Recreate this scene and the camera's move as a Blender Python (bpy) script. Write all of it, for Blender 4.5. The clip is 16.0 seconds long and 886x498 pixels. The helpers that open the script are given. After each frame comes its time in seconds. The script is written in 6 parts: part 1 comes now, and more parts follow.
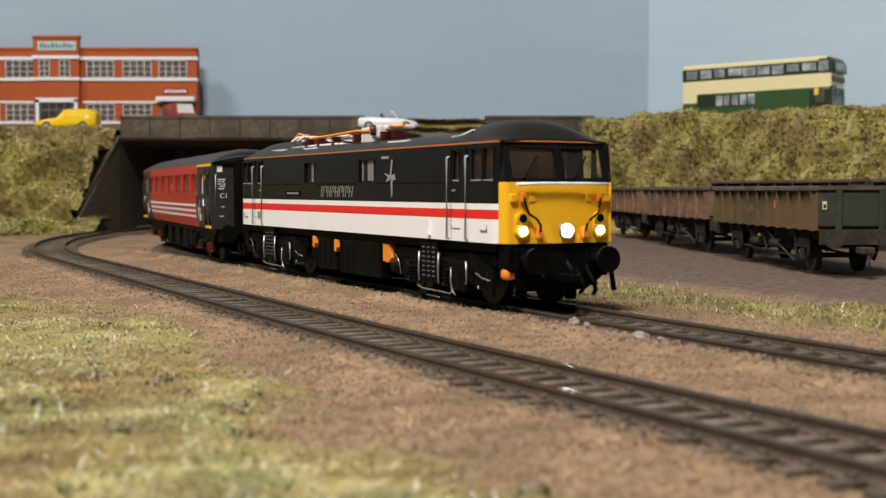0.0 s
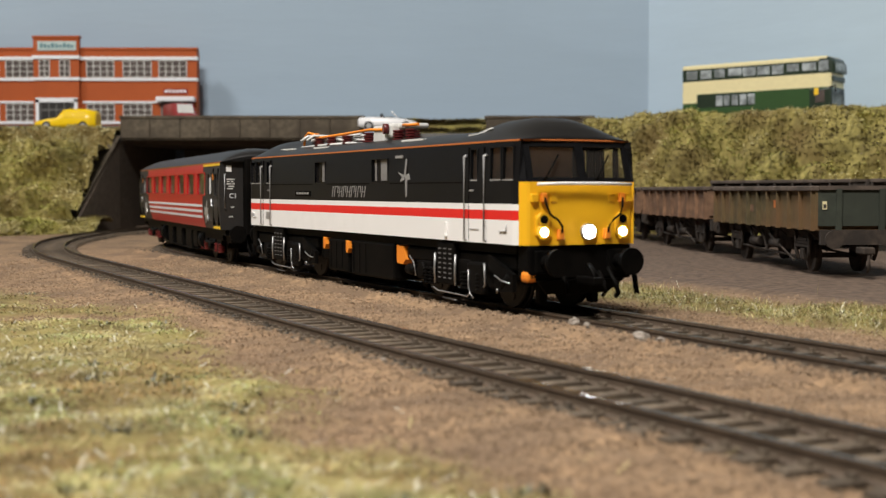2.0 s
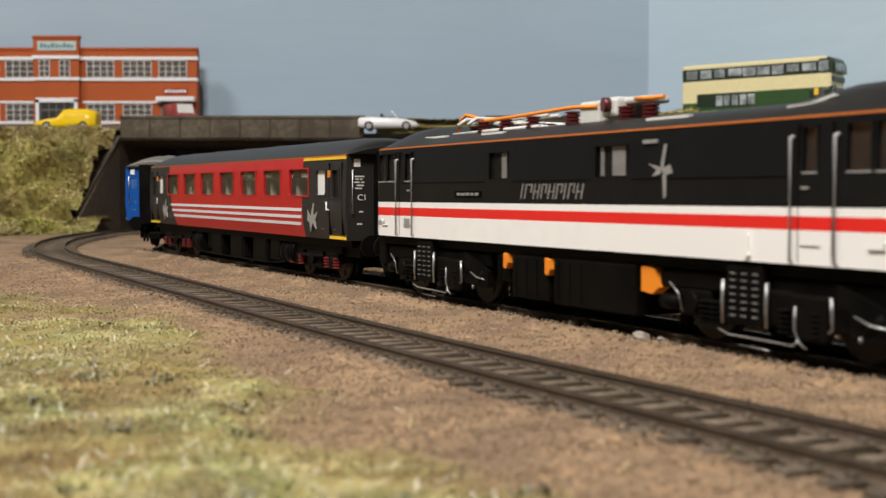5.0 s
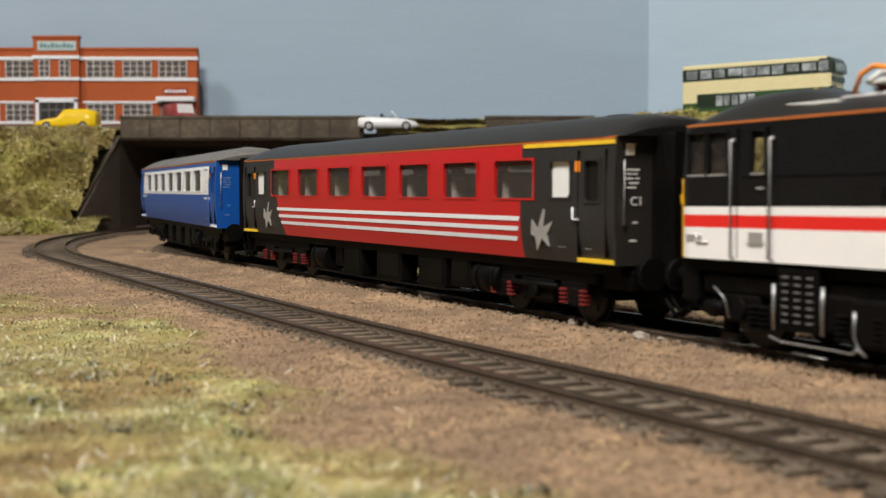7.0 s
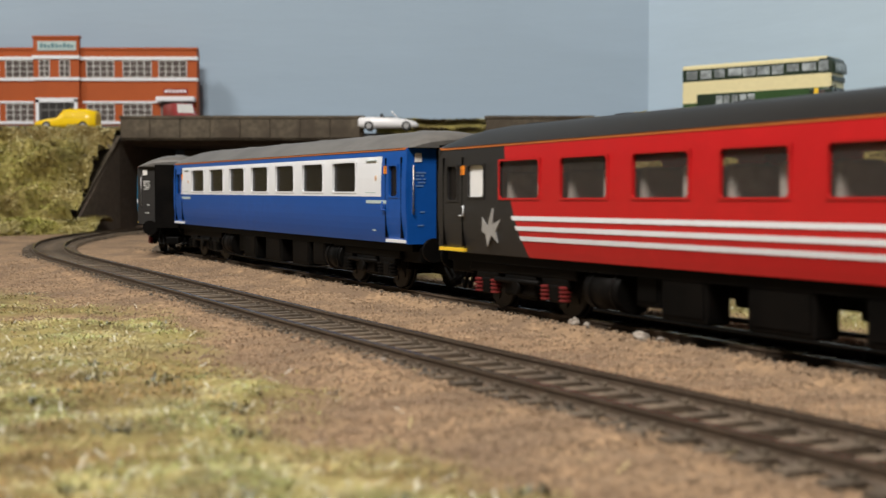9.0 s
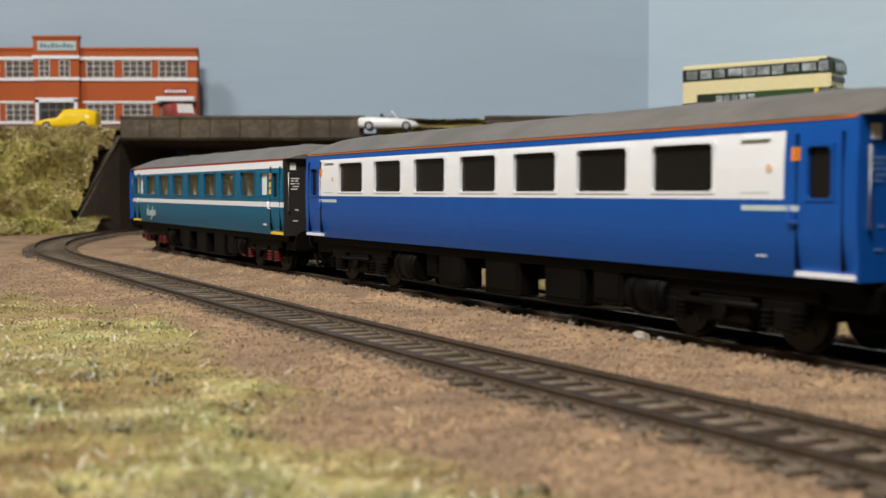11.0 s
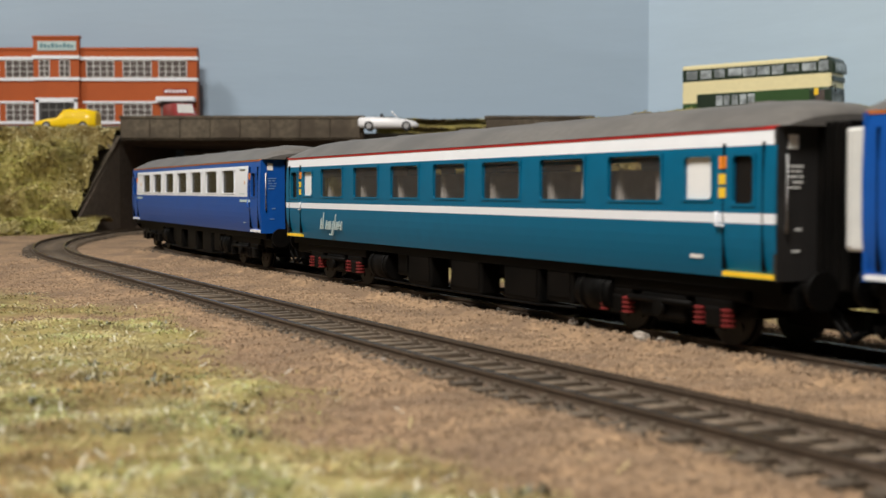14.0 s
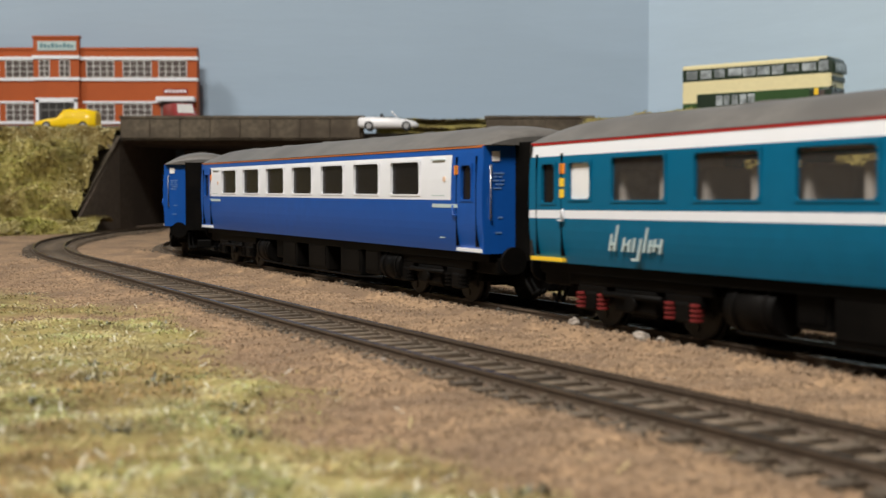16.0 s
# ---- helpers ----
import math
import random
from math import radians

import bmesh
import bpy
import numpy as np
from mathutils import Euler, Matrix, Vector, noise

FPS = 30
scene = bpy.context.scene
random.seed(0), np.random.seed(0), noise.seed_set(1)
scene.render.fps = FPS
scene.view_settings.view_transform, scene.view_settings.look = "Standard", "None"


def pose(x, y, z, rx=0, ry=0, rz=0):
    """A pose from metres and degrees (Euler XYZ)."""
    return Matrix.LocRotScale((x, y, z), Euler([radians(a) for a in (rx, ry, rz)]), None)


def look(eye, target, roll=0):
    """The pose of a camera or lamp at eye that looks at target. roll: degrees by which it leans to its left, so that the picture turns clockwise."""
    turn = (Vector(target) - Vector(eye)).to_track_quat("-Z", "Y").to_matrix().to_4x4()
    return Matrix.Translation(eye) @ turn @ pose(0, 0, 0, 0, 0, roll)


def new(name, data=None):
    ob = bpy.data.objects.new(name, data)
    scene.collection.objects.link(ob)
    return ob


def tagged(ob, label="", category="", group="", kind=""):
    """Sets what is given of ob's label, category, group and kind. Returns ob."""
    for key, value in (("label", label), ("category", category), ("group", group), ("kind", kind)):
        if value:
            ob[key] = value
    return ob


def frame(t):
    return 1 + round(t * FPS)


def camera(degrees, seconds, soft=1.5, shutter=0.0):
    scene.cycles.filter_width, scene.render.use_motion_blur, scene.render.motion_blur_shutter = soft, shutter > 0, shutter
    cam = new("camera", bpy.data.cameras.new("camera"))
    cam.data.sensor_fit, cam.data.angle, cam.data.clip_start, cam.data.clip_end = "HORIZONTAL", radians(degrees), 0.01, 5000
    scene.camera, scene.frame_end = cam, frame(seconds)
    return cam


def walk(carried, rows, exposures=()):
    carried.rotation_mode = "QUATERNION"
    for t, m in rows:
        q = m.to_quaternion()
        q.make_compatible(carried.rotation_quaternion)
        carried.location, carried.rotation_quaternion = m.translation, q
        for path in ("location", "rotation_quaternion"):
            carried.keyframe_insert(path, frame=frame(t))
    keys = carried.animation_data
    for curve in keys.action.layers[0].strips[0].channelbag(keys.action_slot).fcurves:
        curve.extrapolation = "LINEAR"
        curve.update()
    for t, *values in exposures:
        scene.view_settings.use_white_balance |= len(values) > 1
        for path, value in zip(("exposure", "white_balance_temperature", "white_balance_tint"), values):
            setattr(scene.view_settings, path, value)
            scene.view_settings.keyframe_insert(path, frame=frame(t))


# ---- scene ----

# All plans below are in millimetres (a 1:76 model railway); S turns them into metres.
S = 0.001

# ---- camera ----
cam = camera(38.33, 16.0, soft=1.4, shutter=0.3)
CAM_POSE = pose(0, 0, 0.0318, 90 - 2.66, 0, 0)
walk(cam, [(0.0, CAM_POSE), (16.0, CAM_POSE)], exposures=[(0.0, 0.0), (16.0, 0.0)])
cam.data.dof.use_dof = True
cam.data.dof.focus_distance = 0.44
cam.data.dof.aperture_fstop = 36.0

# ---- light: one room with a ceiling lamp behind the viewer ----
world = bpy.data.worlds.new("room_air")
world.use_nodes = True
world.node_tree.nodes["Background"].inputs[0].default_value = (0.9, 0.95, 1.0, 1)
world.node_tree.nodes["Background"].inputs[1].default_value = 0.25
scene.world = world


def ceiling_lamp(name, at, target, size, watts, colour):
    lamp = bpy.data.lights.new(name, "AREA")
    lamp.shape, lamp.size, lamp.size_y = "RECTANGLE", size[0], size[1]
    lamp.energy, lamp.color = watts, colour
    ob = new(name, lamp)
    ob.matrix_world = look(at, target)
    return ob


ceiling_lamp("ceiling_lamp", (-0.27, -0.36, 1.15), (0.0, 0.45, 0.0), (0.35, 0.25), 26.2, (1.0, 0.95, 0.88))
ceiling_lamp("ceiling_lamp", (-1.0, 0.35, 1.35), (0.3, 0.8, 0.0), (0.3, 0.2), 13, (1.0, 0.955, 0.9))


# ---- materials ----
def mat(name, base, rough=0.6, metal=0.0, vary=0.12, grain=300.0, bump=0.0, coarse=None, second=None, spec=None, random_tint=0.0):
    """Procedural surface: base colour with fine grain and a broader drift, optional second colour in patches, fine relief."""
    m = bpy.data.materials.new(name)
    m.use_nodes = True
    nt = m.node_tree
    n, l = nt.nodes, nt.links
    bsdf = n["Principled BSDF"]
    bsdf.inputs["Roughness"].default_value, bsdf.inputs["Metallic"].default_value = rough, metal
    if spec is not None:
        bsdf.inputs["Specular IOR Level"].default_value = spec
    co = n.new("ShaderNodeTexCoord")
    fine, broad = n.new("ShaderNodeTexNoise"), n.new("ShaderNodeTexNoise")
    fine.inputs["Scale"].default_value, fine.inputs["Detail"].default_value = grain, 5
    broad.inputs["Scale"].default_value, broad.inputs["Detail"].default_value = coarse or grain / 9, 4
    l.new(co.outputs["Object"], fine.inputs["Vector"])
    l.new(co.outputs["Object"], broad.inputs["Vector"])
    ramp = n.new("ShaderNodeValToRGB")
    ramp.color_ramp.elements[0].position, ramp.color_ramp.elements[1].position = 0.3, 0.7
    lo = [c * (1 - vary) for c in base]
    hi = [min(1, c * (1 + vary)) for c in base]
    ramp.color_ramp.elements[0].color, ramp.color_ramp.elements[1].color = (*lo, 1), (*hi, 1)
    l.new(fine.outputs["Fac"], ramp.inputs["Fac"])
    colour = ramp.outputs["Color"]
    mix = n.new("ShaderNodeMix")
    mix.data_type = "RGBA"
    r2 = n.new("ShaderNodeValToRGB")
    r2.color_ramp.elements[0].position, r2.color_ramp.elements[1].position = 0.42, 0.62
    l.new(broad.outputs["Fac"], r2.inputs["Fac"])
    l.new(r2.outputs["Color"], mix.inputs["Factor"])
    l.new(colour, mix.inputs["A"])
    mix.inputs["B"].default_value = (*(second or [c * (1 - vary * 0.6) for c in base]), 1)
    colour = mix.outputs["Result"]
    if random_tint:
        info, hsv = n.new("ShaderNodeObjectInfo"), n.new("ShaderNodeHueSaturation")
        rng = n.new("ShaderNodeMapRange")
        rng.inputs["To Min"].default_value, rng.inputs["To Max"].default_value = 1 - random_tint, 1 + random_tint
        l.new(info.outputs["Random"], rng.inputs["Value"])
        l.new(rng.outputs["Result"], hsv.inputs["Value"])
        l.new(colour, hsv.inputs["Color"])
        colour = hsv.outputs["Color"]
    l.new(colour, bsdf.inputs["Base Color"])
    if bump:
        b = n.new("ShaderNodeBump")
        b.inputs["Strength"].default_value, b.inputs["Distance"].default_value = 0.6, bump
        l.new(fine.outputs["Fac"], b.inputs["Height"])
        l.new(b.outputs["Normal"], bsdf.inputs["Normal"])
    return m


def glow(name, colour, strength):
    m = bpy.data.materials.new(name)
    m.use_nodes = True
    b = m.node_tree.nodes["Principled BSDF"]
    b.inputs["Base Color"].default_value = (*colour, 1)
    b.inputs["Emission Color"].default_value = (*colour, 1)
    b.inputs["Emission Strength"].default_value = strength
    return m


def glass(name, tint, rough=0.03, haze=0.08):
    """Thin clear plastic glazing: mostly see-through, with a gloss by Fresnel."""
    m = bpy.data.materials.new(name)
    m.use_nodes = True
    n, l = m.node_tree.nodes, m.node_tree.links
    out = n["Material Output"]
    n.remove(n["Principled BSDF"])
    clear, gloss, mix, fr = n.new("ShaderNodeBsdfTransparent"), n.new("ShaderNodeBsdfGlossy"), n.new("ShaderNodeMixShader"), n.new("ShaderNodeFresnel")
    clear.inputs["Color"].default_value = (*tint, 1)
    gloss.inputs["Roughness"].default_value = rough
    fr.inputs["IOR"].default_value = 1.35
    l.new(fr.outputs["Fac"], mix.inputs["Fac"])
    # Dust film; its pale haze is also there to brighten the dark panes.
    dust, film = n.new("ShaderNodeBsdfDiffuse"), n.new("ShaderNodeMixShader")
    dust.inputs["Color"].default_value = (0.42, 0.38, 0.34, 1)
    film.inputs["Fac"].default_value = haze
    l.new(clear.outputs["BSDF"], film.inputs[1])
    l.new(dust.outputs["BSDF"], film.inputs[2])
    l.new(film.outputs["Shader"], mix.inputs[1])
    l.new(gloss.outputs["BSDF"], mix.inputs[2])
    l.new(mix.outputs["Shader"], out.inputs["Surface"])
    return m


M = {
    "black": mat("satin_black_paint", (0.0075, 0.0075, 0.0085), 0.38, vary=0.2, grain=500, spec=0.2),
    "chassis": mat("weathered_black_plastic", (0.0025, 0.0024, 0.0023), 0.55, vary=0.35, grain=700, second=(0.005, 0.0043, 0.0038), spec=0.06),
    "cream": mat("off_white_paint", (0.87, 0.86, 0.85), 0.4, vary=0.03, grain=200),
    "white": mat("white_paint", (0.77, 0.79, 0.83), 0.4, vary=0.03, grain=200),
    "red": mat("bright_red_paint", (0.76, 0.022, 0.018), 0.38, vary=0.05, grain=260),
    "coach_red": mat("coach_red_paint", (0.47, 0.012, 0.014), 0.34, vary=0.06, grain=260),
    "coach_dark": mat("dark_grey_paint", (0.019, 0.0175, 0.017), 0.5, vary=0.15, grain=400),
    "blue": mat("coach_blue_paint", (0.006, 0.074, 0.335), 0.36, vary=0.07, grain=260, spec=0.3),
    "teal": mat("teal_paint", (0.0015, 0.110, 0.212), 0.38, vary=0.06, grain=260, spec=0.22),
    "yellow": mat("warning_yellow_paint", (0.90, 0.48, 0.013), 0.42, vary=0.05, grain=260),
    "line_yellow": mat("yellow_line_paint", (0.85, 0.55, 0.03), 0.45, vary=0.05),
    "orange": mat("orange_line_paint", (0.50, 0.15, 0.035), 0.45, vary=0.06),
    "orange_bright": mat("orange_plastic", (0.85, 0.26, 0.02), 0.45, vary=0.06),
    "grey_roof": mat("grey_roof_paint", (0.125, 0.118, 0.11), 0.5, vary=0.14, grain=500, second=(0.095, 0.09, 0.085)),
    "black_roof": mat("black_roof_paint", (0.009, 0.0085, 0.0085), 0.42, vary=0.25, grain=500, spec=0.4),
    "silver": mat("silver_paint", (0.55, 0.55, 0.56), 0.35, 0.6, vary=0.1),
    "steel": mat("bright_wire", (0.42, 0.42, 0.42), 0.35, 0.7, vary=0.1),
    "dull_wire": mat("dull_grey_wire", (0.26, 0.25, 0.25), 0.45, 0.3, vary=0.15),
    "maroon": mat("maroon_insulator", (0.10, 0.012, 0.014), 0.35, vary=0.1),
    "panto": mat("pale_grey_plastic", (0.62, 0.62, 0.6), 0.45, vary=0.05),
    "interior": mat("beige_seat_plastic", (0.40, 0.37, 0.345), 0.6, vary=0.2),
    "brown_interior": mat("cab_brown_plastic", (0.66, 0.45, 0.31), 0.6, vary=0.1),
    "glass": glass("coach_glazing", (0.88, 0.85, 0.82)),
    "dark_glass": mat("dark_glazing", (0.012, 0.0105, 0.010), 0.25, vary=0.1, spec=0.15),
    "clear_glass": glass("cab_glazing", (0.92, 0.91, 0.88), haze=0.05),
    "frosted": mat("frosted_white_window", (0.8, 0.8, 0.8), 0.3, vary=0.02),
    "spring_red": mat("red_axlebox_paint", (0.15, 0.012, 0.012), 0.5, vary=0.2),
    "lamp": glow("lit_headlamp", (0.80, 0.90, 1.0), 14.0),
    "head_lamp": glow("lit_main_lamp", (0.9, 0.95, 1.0), 45.0),
    "wheel": mat("wheel_metal", (0.02, 0.018, 0.016), 0.5, 0.4, vary=0.2, grain=600),
    "rail_side": mat("weathered_rail_side", (0.095, 0.067, 0.046), 0.65, 0.1, vary=0.3, grain=700),
    "rail_top": mat("worn_rail_head", (0.16, 0.135, 0.11), 0.22, 0.9, vary=0.25, grain=500),
    "sleeper": mat("weathered_sleeper", (0.100, 0.076, 0.053), 0.85, vary=0.4, grain=900, bump=0.0002, second=(0.150, 0.113, 0.078), coarse=200, random_tint=0.3),
    "grain": mat("ballast_grain", (0.250, 0.170, 0.106), 0.9, vary=0.35, grain=900, second=(0.205, 0.142, 0.089), coarse=120),
    "pale_grain": mat("pale_ballast_grain", (0.33, 0.232, 0.150), 0.9, vary=0.3, grain=900),
    "dark_grain": mat("dark_ballast_chip", (0.07, 0.062, 0.052), 0.85, vary=0.4, grain=900),
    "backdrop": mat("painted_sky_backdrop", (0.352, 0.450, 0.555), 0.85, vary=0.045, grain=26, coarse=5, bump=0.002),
    # Lighter copy of the sky paint: carries the right board's stronger light.
    "backdrop_pale": mat("lit_painted_sky_backdrop", (0.455, 0.575, 0.69), 0.85, vary=0.045, grain=26, coarse=5, bump=0.002),
    "brick": mat("printed_brick", (0.40, 0.083, 0.016), 0.8, vary=0.12, grain=900, coarse=40),
    "stone": mat("dark_stone", (0.10, 0.08, 0.055), 0.85, vary=0.35, grain=260, second=(0.062, 0.047, 0.032), coarse=40, bump=0.0006),
    "tunnel": mat("tunnel_dark_card", (0.092, 0.069, 0.051), 0.9, vary=0.3, grain=200),
    "road": mat("road_grey", (0.16, 0.155, 0.15), 0.9, vary=0.15, grain=300),
    "room": mat("unseen_room_wall", (0.27, 0.26, 0.245), 0.9, vary=0.03, grain=8),
    "car_yellow": mat("yellow_car_paint", (0.82, 0.55, 0.01), 0.28, vary=0.03),
    "car_white": mat("white_car_paint", (0.8, 0.8, 0.82), 0.3, vary=0.03),
    "car_red": mat("red_car_paint", (0.26, 0.03, 0.028), 0.3, vary=0.05),
    "bus_green": mat("bus_green_paint", (0.035, 0.082, 0.028), 0.35, vary=0.06),
    "bus_cream": mat("bus_cream_paint", (0.78, 0.70, 0.42), 0.35, vary=0.04),
    "tyre": mat("tyre_rubber", (0.02, 0.02, 0.02), 0.8, vary=0.15),
    "wagon_rust": mat("rusty_brown_wagon_paint", (0.20, 0.112, 0.064), 0.8, vary=0.3, grain=260, second=(0.10, 0.056, 0.034), coarse=60, bump=0.0002),
    "wagon_green": mat("weathered_green_wagon_paint", (0.092, 0.070, 0.030), 0.75, vary=0.28, grain=260, second=(0.140, 0.078, 0.032), coarse=34, bump=0.0002),
    "wagon_olive": mat("weathered_olive_wagon_paint", (0.036, 0.043, 0.031), 0.75, vary=0.25, grain=260, coarse=50),
    "wagon_dark": mat("dark_wagon_dirt", (0.062, 0.05, 0.042), 0.85, vary=0.3, grain=300),
    "wagon_rim": mat("dusty_wagon_rim", (0.105, 0.080, 0.064), 0.85, vary=0.3, grain=300, second=(0.065, 0.05, 0.04), coarse=60),
    "wagon_frame": mat("dirty_brown_underframe", (0.044, 0.032, 0.024), 0.85, vary=0.5, grain=400, second=(0.024, 0.018, 0.014), coarse=90),
    "sign_blue": mat("sign_pale_blue", (0.45, 0.55, 0.55), 0.6, vary=0.05),
    "blue_mark": mat("faded_blue_marking", (0.10, 0.20, 0.42), 0.6, vary=0.1),
    "sign_teal": mat("sign_teal_print", (0.10, 0.22, 0.25), 0.6, vary=0.1),
    "win_dark": mat("printed_window_dark", (0.10, 0.08, 0.075), 0.3, vary=0.3, grain=200),
    "rubble": mat("grey_rubble", (0.30, 0.26, 0.22), 0.8, vary=0.3),
}


def brush_marks(m):
    """Long level brush strokes: stretches the grain of a painted board sideways."""
    n, l = m.node_tree.nodes, m.node_tree.links
    stretch = n.new("ShaderNodeMapping")
    stretch.inputs["Scale"].default_value = (0.22, 0.22, 1.1)
    stretch.inputs["Rotation"].default_value = (0, 0.05, 0)
    l.new(n["Texture Coordinate"].outputs["Object"], stretch.inputs["Vector"])
    l.new(stretch.outputs["Vector"], n["Noise Texture"].inputs["Vector"])


brush_marks(M["backdrop"])
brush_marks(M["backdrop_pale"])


# ---- mesh helpers, all in millimetres ----
def bx(bm, x0, x1, y0, y1, z0, z1, mi=0, bev=0.0):
    vs = [bm.verts.new((x, y, z)) for x in (x0, x1) for y in (y0, y1) for z in (z0, z1)]
    fs = [bm.faces.new([vs[i] for i in q]) for q in ((0, 1, 3, 2), (4, 6, 7, 5), (0, 4, 5, 1), (2, 3, 7, 6), (0, 2, 6, 4), (1, 5, 7, 3))]
    for f in fs:
        f.material_index = mi
    if bev:
        es = list({e for f in fs for e in f.edges})
        r = bmesh.ops.bevel(bm, geom=es, offset=bev, segments=2, affect="EDGES", profile=0.5)
        for f in r["faces"]:
            f.material_index = mi
    return fs


def cy(bm, a, b, r, seg=12, mi=0, r2=None):
    """A solid round bar from a to b."""
    a, b = Vector(a), Vector(b)
    q = (b - a).to_track_quat("Z", "Y")
    r2 = r if r2 is None else r2
    rings = []
    for p, rad in ((a, r), (b, r2)):
        rings.append([bm.verts.new(p + q @ Vector((rad * math.cos(2 * math.pi * i / seg), rad * math.sin(2 * math.pi * i / seg), 0))) for i in range(seg)])
    for i in range(seg):
        j = (i + 1) % seg
        f = bm.faces.new((rings[0][i], rings[0][j], rings[1][j], rings[1][i]))
        f.smooth, f.material_index = True, mi
    for ring in (rings[0][::-1], rings[1]):
        f = bm.faces.new(ring)
        f.material_index = mi


def bar(bm, pts, r, seg=6, mi=0):
    """One continuous bent round bar through the points."""
    pts = [Vector(p) for p in pts]
    rings = []
    for i, p in enumerate(pts):
        d0 = (pts[i] - pts[i - 1]).normalized() if i else (pts[1] - pts[0]).normalized()
        d1 = (pts[i + 1] - pts[i]).normalized() if i < len(pts) - 1 else d0
        d = (d0 + d1).normalized() if (d0 + d1).length > 0.01 else d0
        up = Vector((0, 0, 1)) if abs(d.z) < 0.9 else Vector((0, 1, 0))
        u = d.cross(up).normalized()
        w = d.cross(u)
        rings.append([bm.verts.new(p + (u * math.cos(2 * math.pi * k / seg) + w * math.sin(2 * math.pi * k / seg)) * r) for k in range(seg)])
    for r0, r1 in zip(rings, rings[1:]):
        for k in range(seg):
            f = bm.faces.new((r0[k], r0[(k + 1) % seg], r1[(k + 1) % seg], r1[k]))
            f.smooth, f.material_index = True, mi
    for ring in (rings[0][::-1], rings[-1]):
        bm.faces.new(ring).material_index = mi


def turned(bm, x, y, profile, seg=14):
    """A body turned on an upright axis; profile: radius, height."""
    rows = [[(x + r * math.cos(2 * math.pi * k / seg), y + r * math.sin(2 * math.pi * k / seg), z) for k in range(seg)] for r, z in profile]
    loft(bm, rows, closed=True)


def poly(bm, pts, depth, mi=0):
    """A flat plate: polygon pts (3D) pushed by the vector depth."""
    a = [bm.verts.new(p) for p in pts]
    b = [bm.verts.new(Vector(p) + Vector(depth)) for p in pts]
    n = len(a)
    fs = [bm.faces.new(a), bm.faces.new(b[::-1])]
    fs += [bm.faces.new((a[i], b[i], b[(i + 1) % n], a[(i + 1) % n])) for i in range(n)]
    for f in fs:
        f.material_index = mi


def loft(bm, sections, mats=None, caps=True, smooth=False, cap_mi=(0, 0), closed=False):
    """Joins equal-length rows of points; mats gives the material index of each strip along the rows."""
    rows = [[bm.verts.new(p) for p in sec] for sec in sections]
    k = len(rows[0])
    for r0, r1 in zip(rows, rows[1:]):
        for i in range(k if closed else k - 1):
            j = (i + 1) % k
            f = bm.faces.new((r0[i], r0[j], r1[j], r1[i]))
            f.smooth = smooth
            f.material_index = mats[i] if mats else 0
    if caps:
        for r, mi in ((rows[0][::-1], cap_mi[0]), (rows[-1], cap_mi[1])):
            f = bm.faces.new(r)
            f.material_index = mi
    return rows


def sheet(bm, x0, x1, y, z0, z1):
    """One thin glazing sheet facing sideways."""
    bm.faces.new([bm.verts.new(p) for p in ((x0, y, z0), (x1, y, z0), (x1, y, z1), (x0, y, z1))])


def mesh_of(name, bm, mats):
    bmesh.ops.recalc_face_normals(bm, faces=bm.faces)
    bmesh.ops.scale(bm, vec=(S, S, S), verts=bm.verts)
    me = bpy.data.meshes.new(name)
    bm.to_mesh(me)
    bm.free()
    for m in mats if isinstance(mats, (list, tuple)) else [mats]:
        me.materials.append(M[m] if isinstance(m, str) else m)
    return me


def part(name, bm, mats, parent=None, label="", at=None):
    ob = new(name, mesh_of(name, bm, mats))
    if parent is not None:
        ob.parent = parent
    if at is not None:
        ob.matrix_basis = at
    return tagged(ob, label)


def share(name, me, parent, at):
    ob = new(name, me)
    ob.parent = parent
    ob.matrix_basis = at
    return ob


def thing(name, label, category, group="", kind="", at=None):
    ob = tagged(new(name), label, category, group, kind)
    if at is not None:
        ob.matrix_basis = at
    return ob


def mp(x, y, z, rx=0, ry=0, rz=0):
    return pose(x * S, y * S, z * S, rx, ry, rz)


# ---- plan of the line: straight towards the viewer, from a curve under the bridge ----
TH = -1.10747
DX, DY = math.cos(TH), math.sin(TH)
NX, NY = -DY, DX


def front_off(s):
    """The front line drifts gently outwards near the viewer."""
    return 113.0 + max(0.0, s + 330) ** 2 / 7700


LIFT = 0.9


def line(s, off, s0, radius):
    """Point and heading on a track at the distance s; beyond s0 it bends away."""
    if off == 113.0:
        off = front_off(s)
    if s >= s0:
        return off * NX + s * DX, off * NY + s * DY, TH
    a = (s0 - s) / radius
    turn = math.pi + TH
    if a > turn:  # the hidden line runs off straight behind the bank
        ex, ey, _ = line(s0 - radius * turn, off, s0, radius)
        return ex + (a - turn) * radius, ey, -math.pi
    cx, cyy = (off + radius) * NX + s0 * DX, (off + radius) * NY + s0 * DY
    return cx - NX * radius * math.cos(a) - DX * radius * math.sin(a), cyy - NY * radius * math.cos(a) - DY * radius * math.sin(a), TH - a


MAIN = (176.0, -617.0, 366.0)
FRONT = (113.0, -620.0, 795.0)


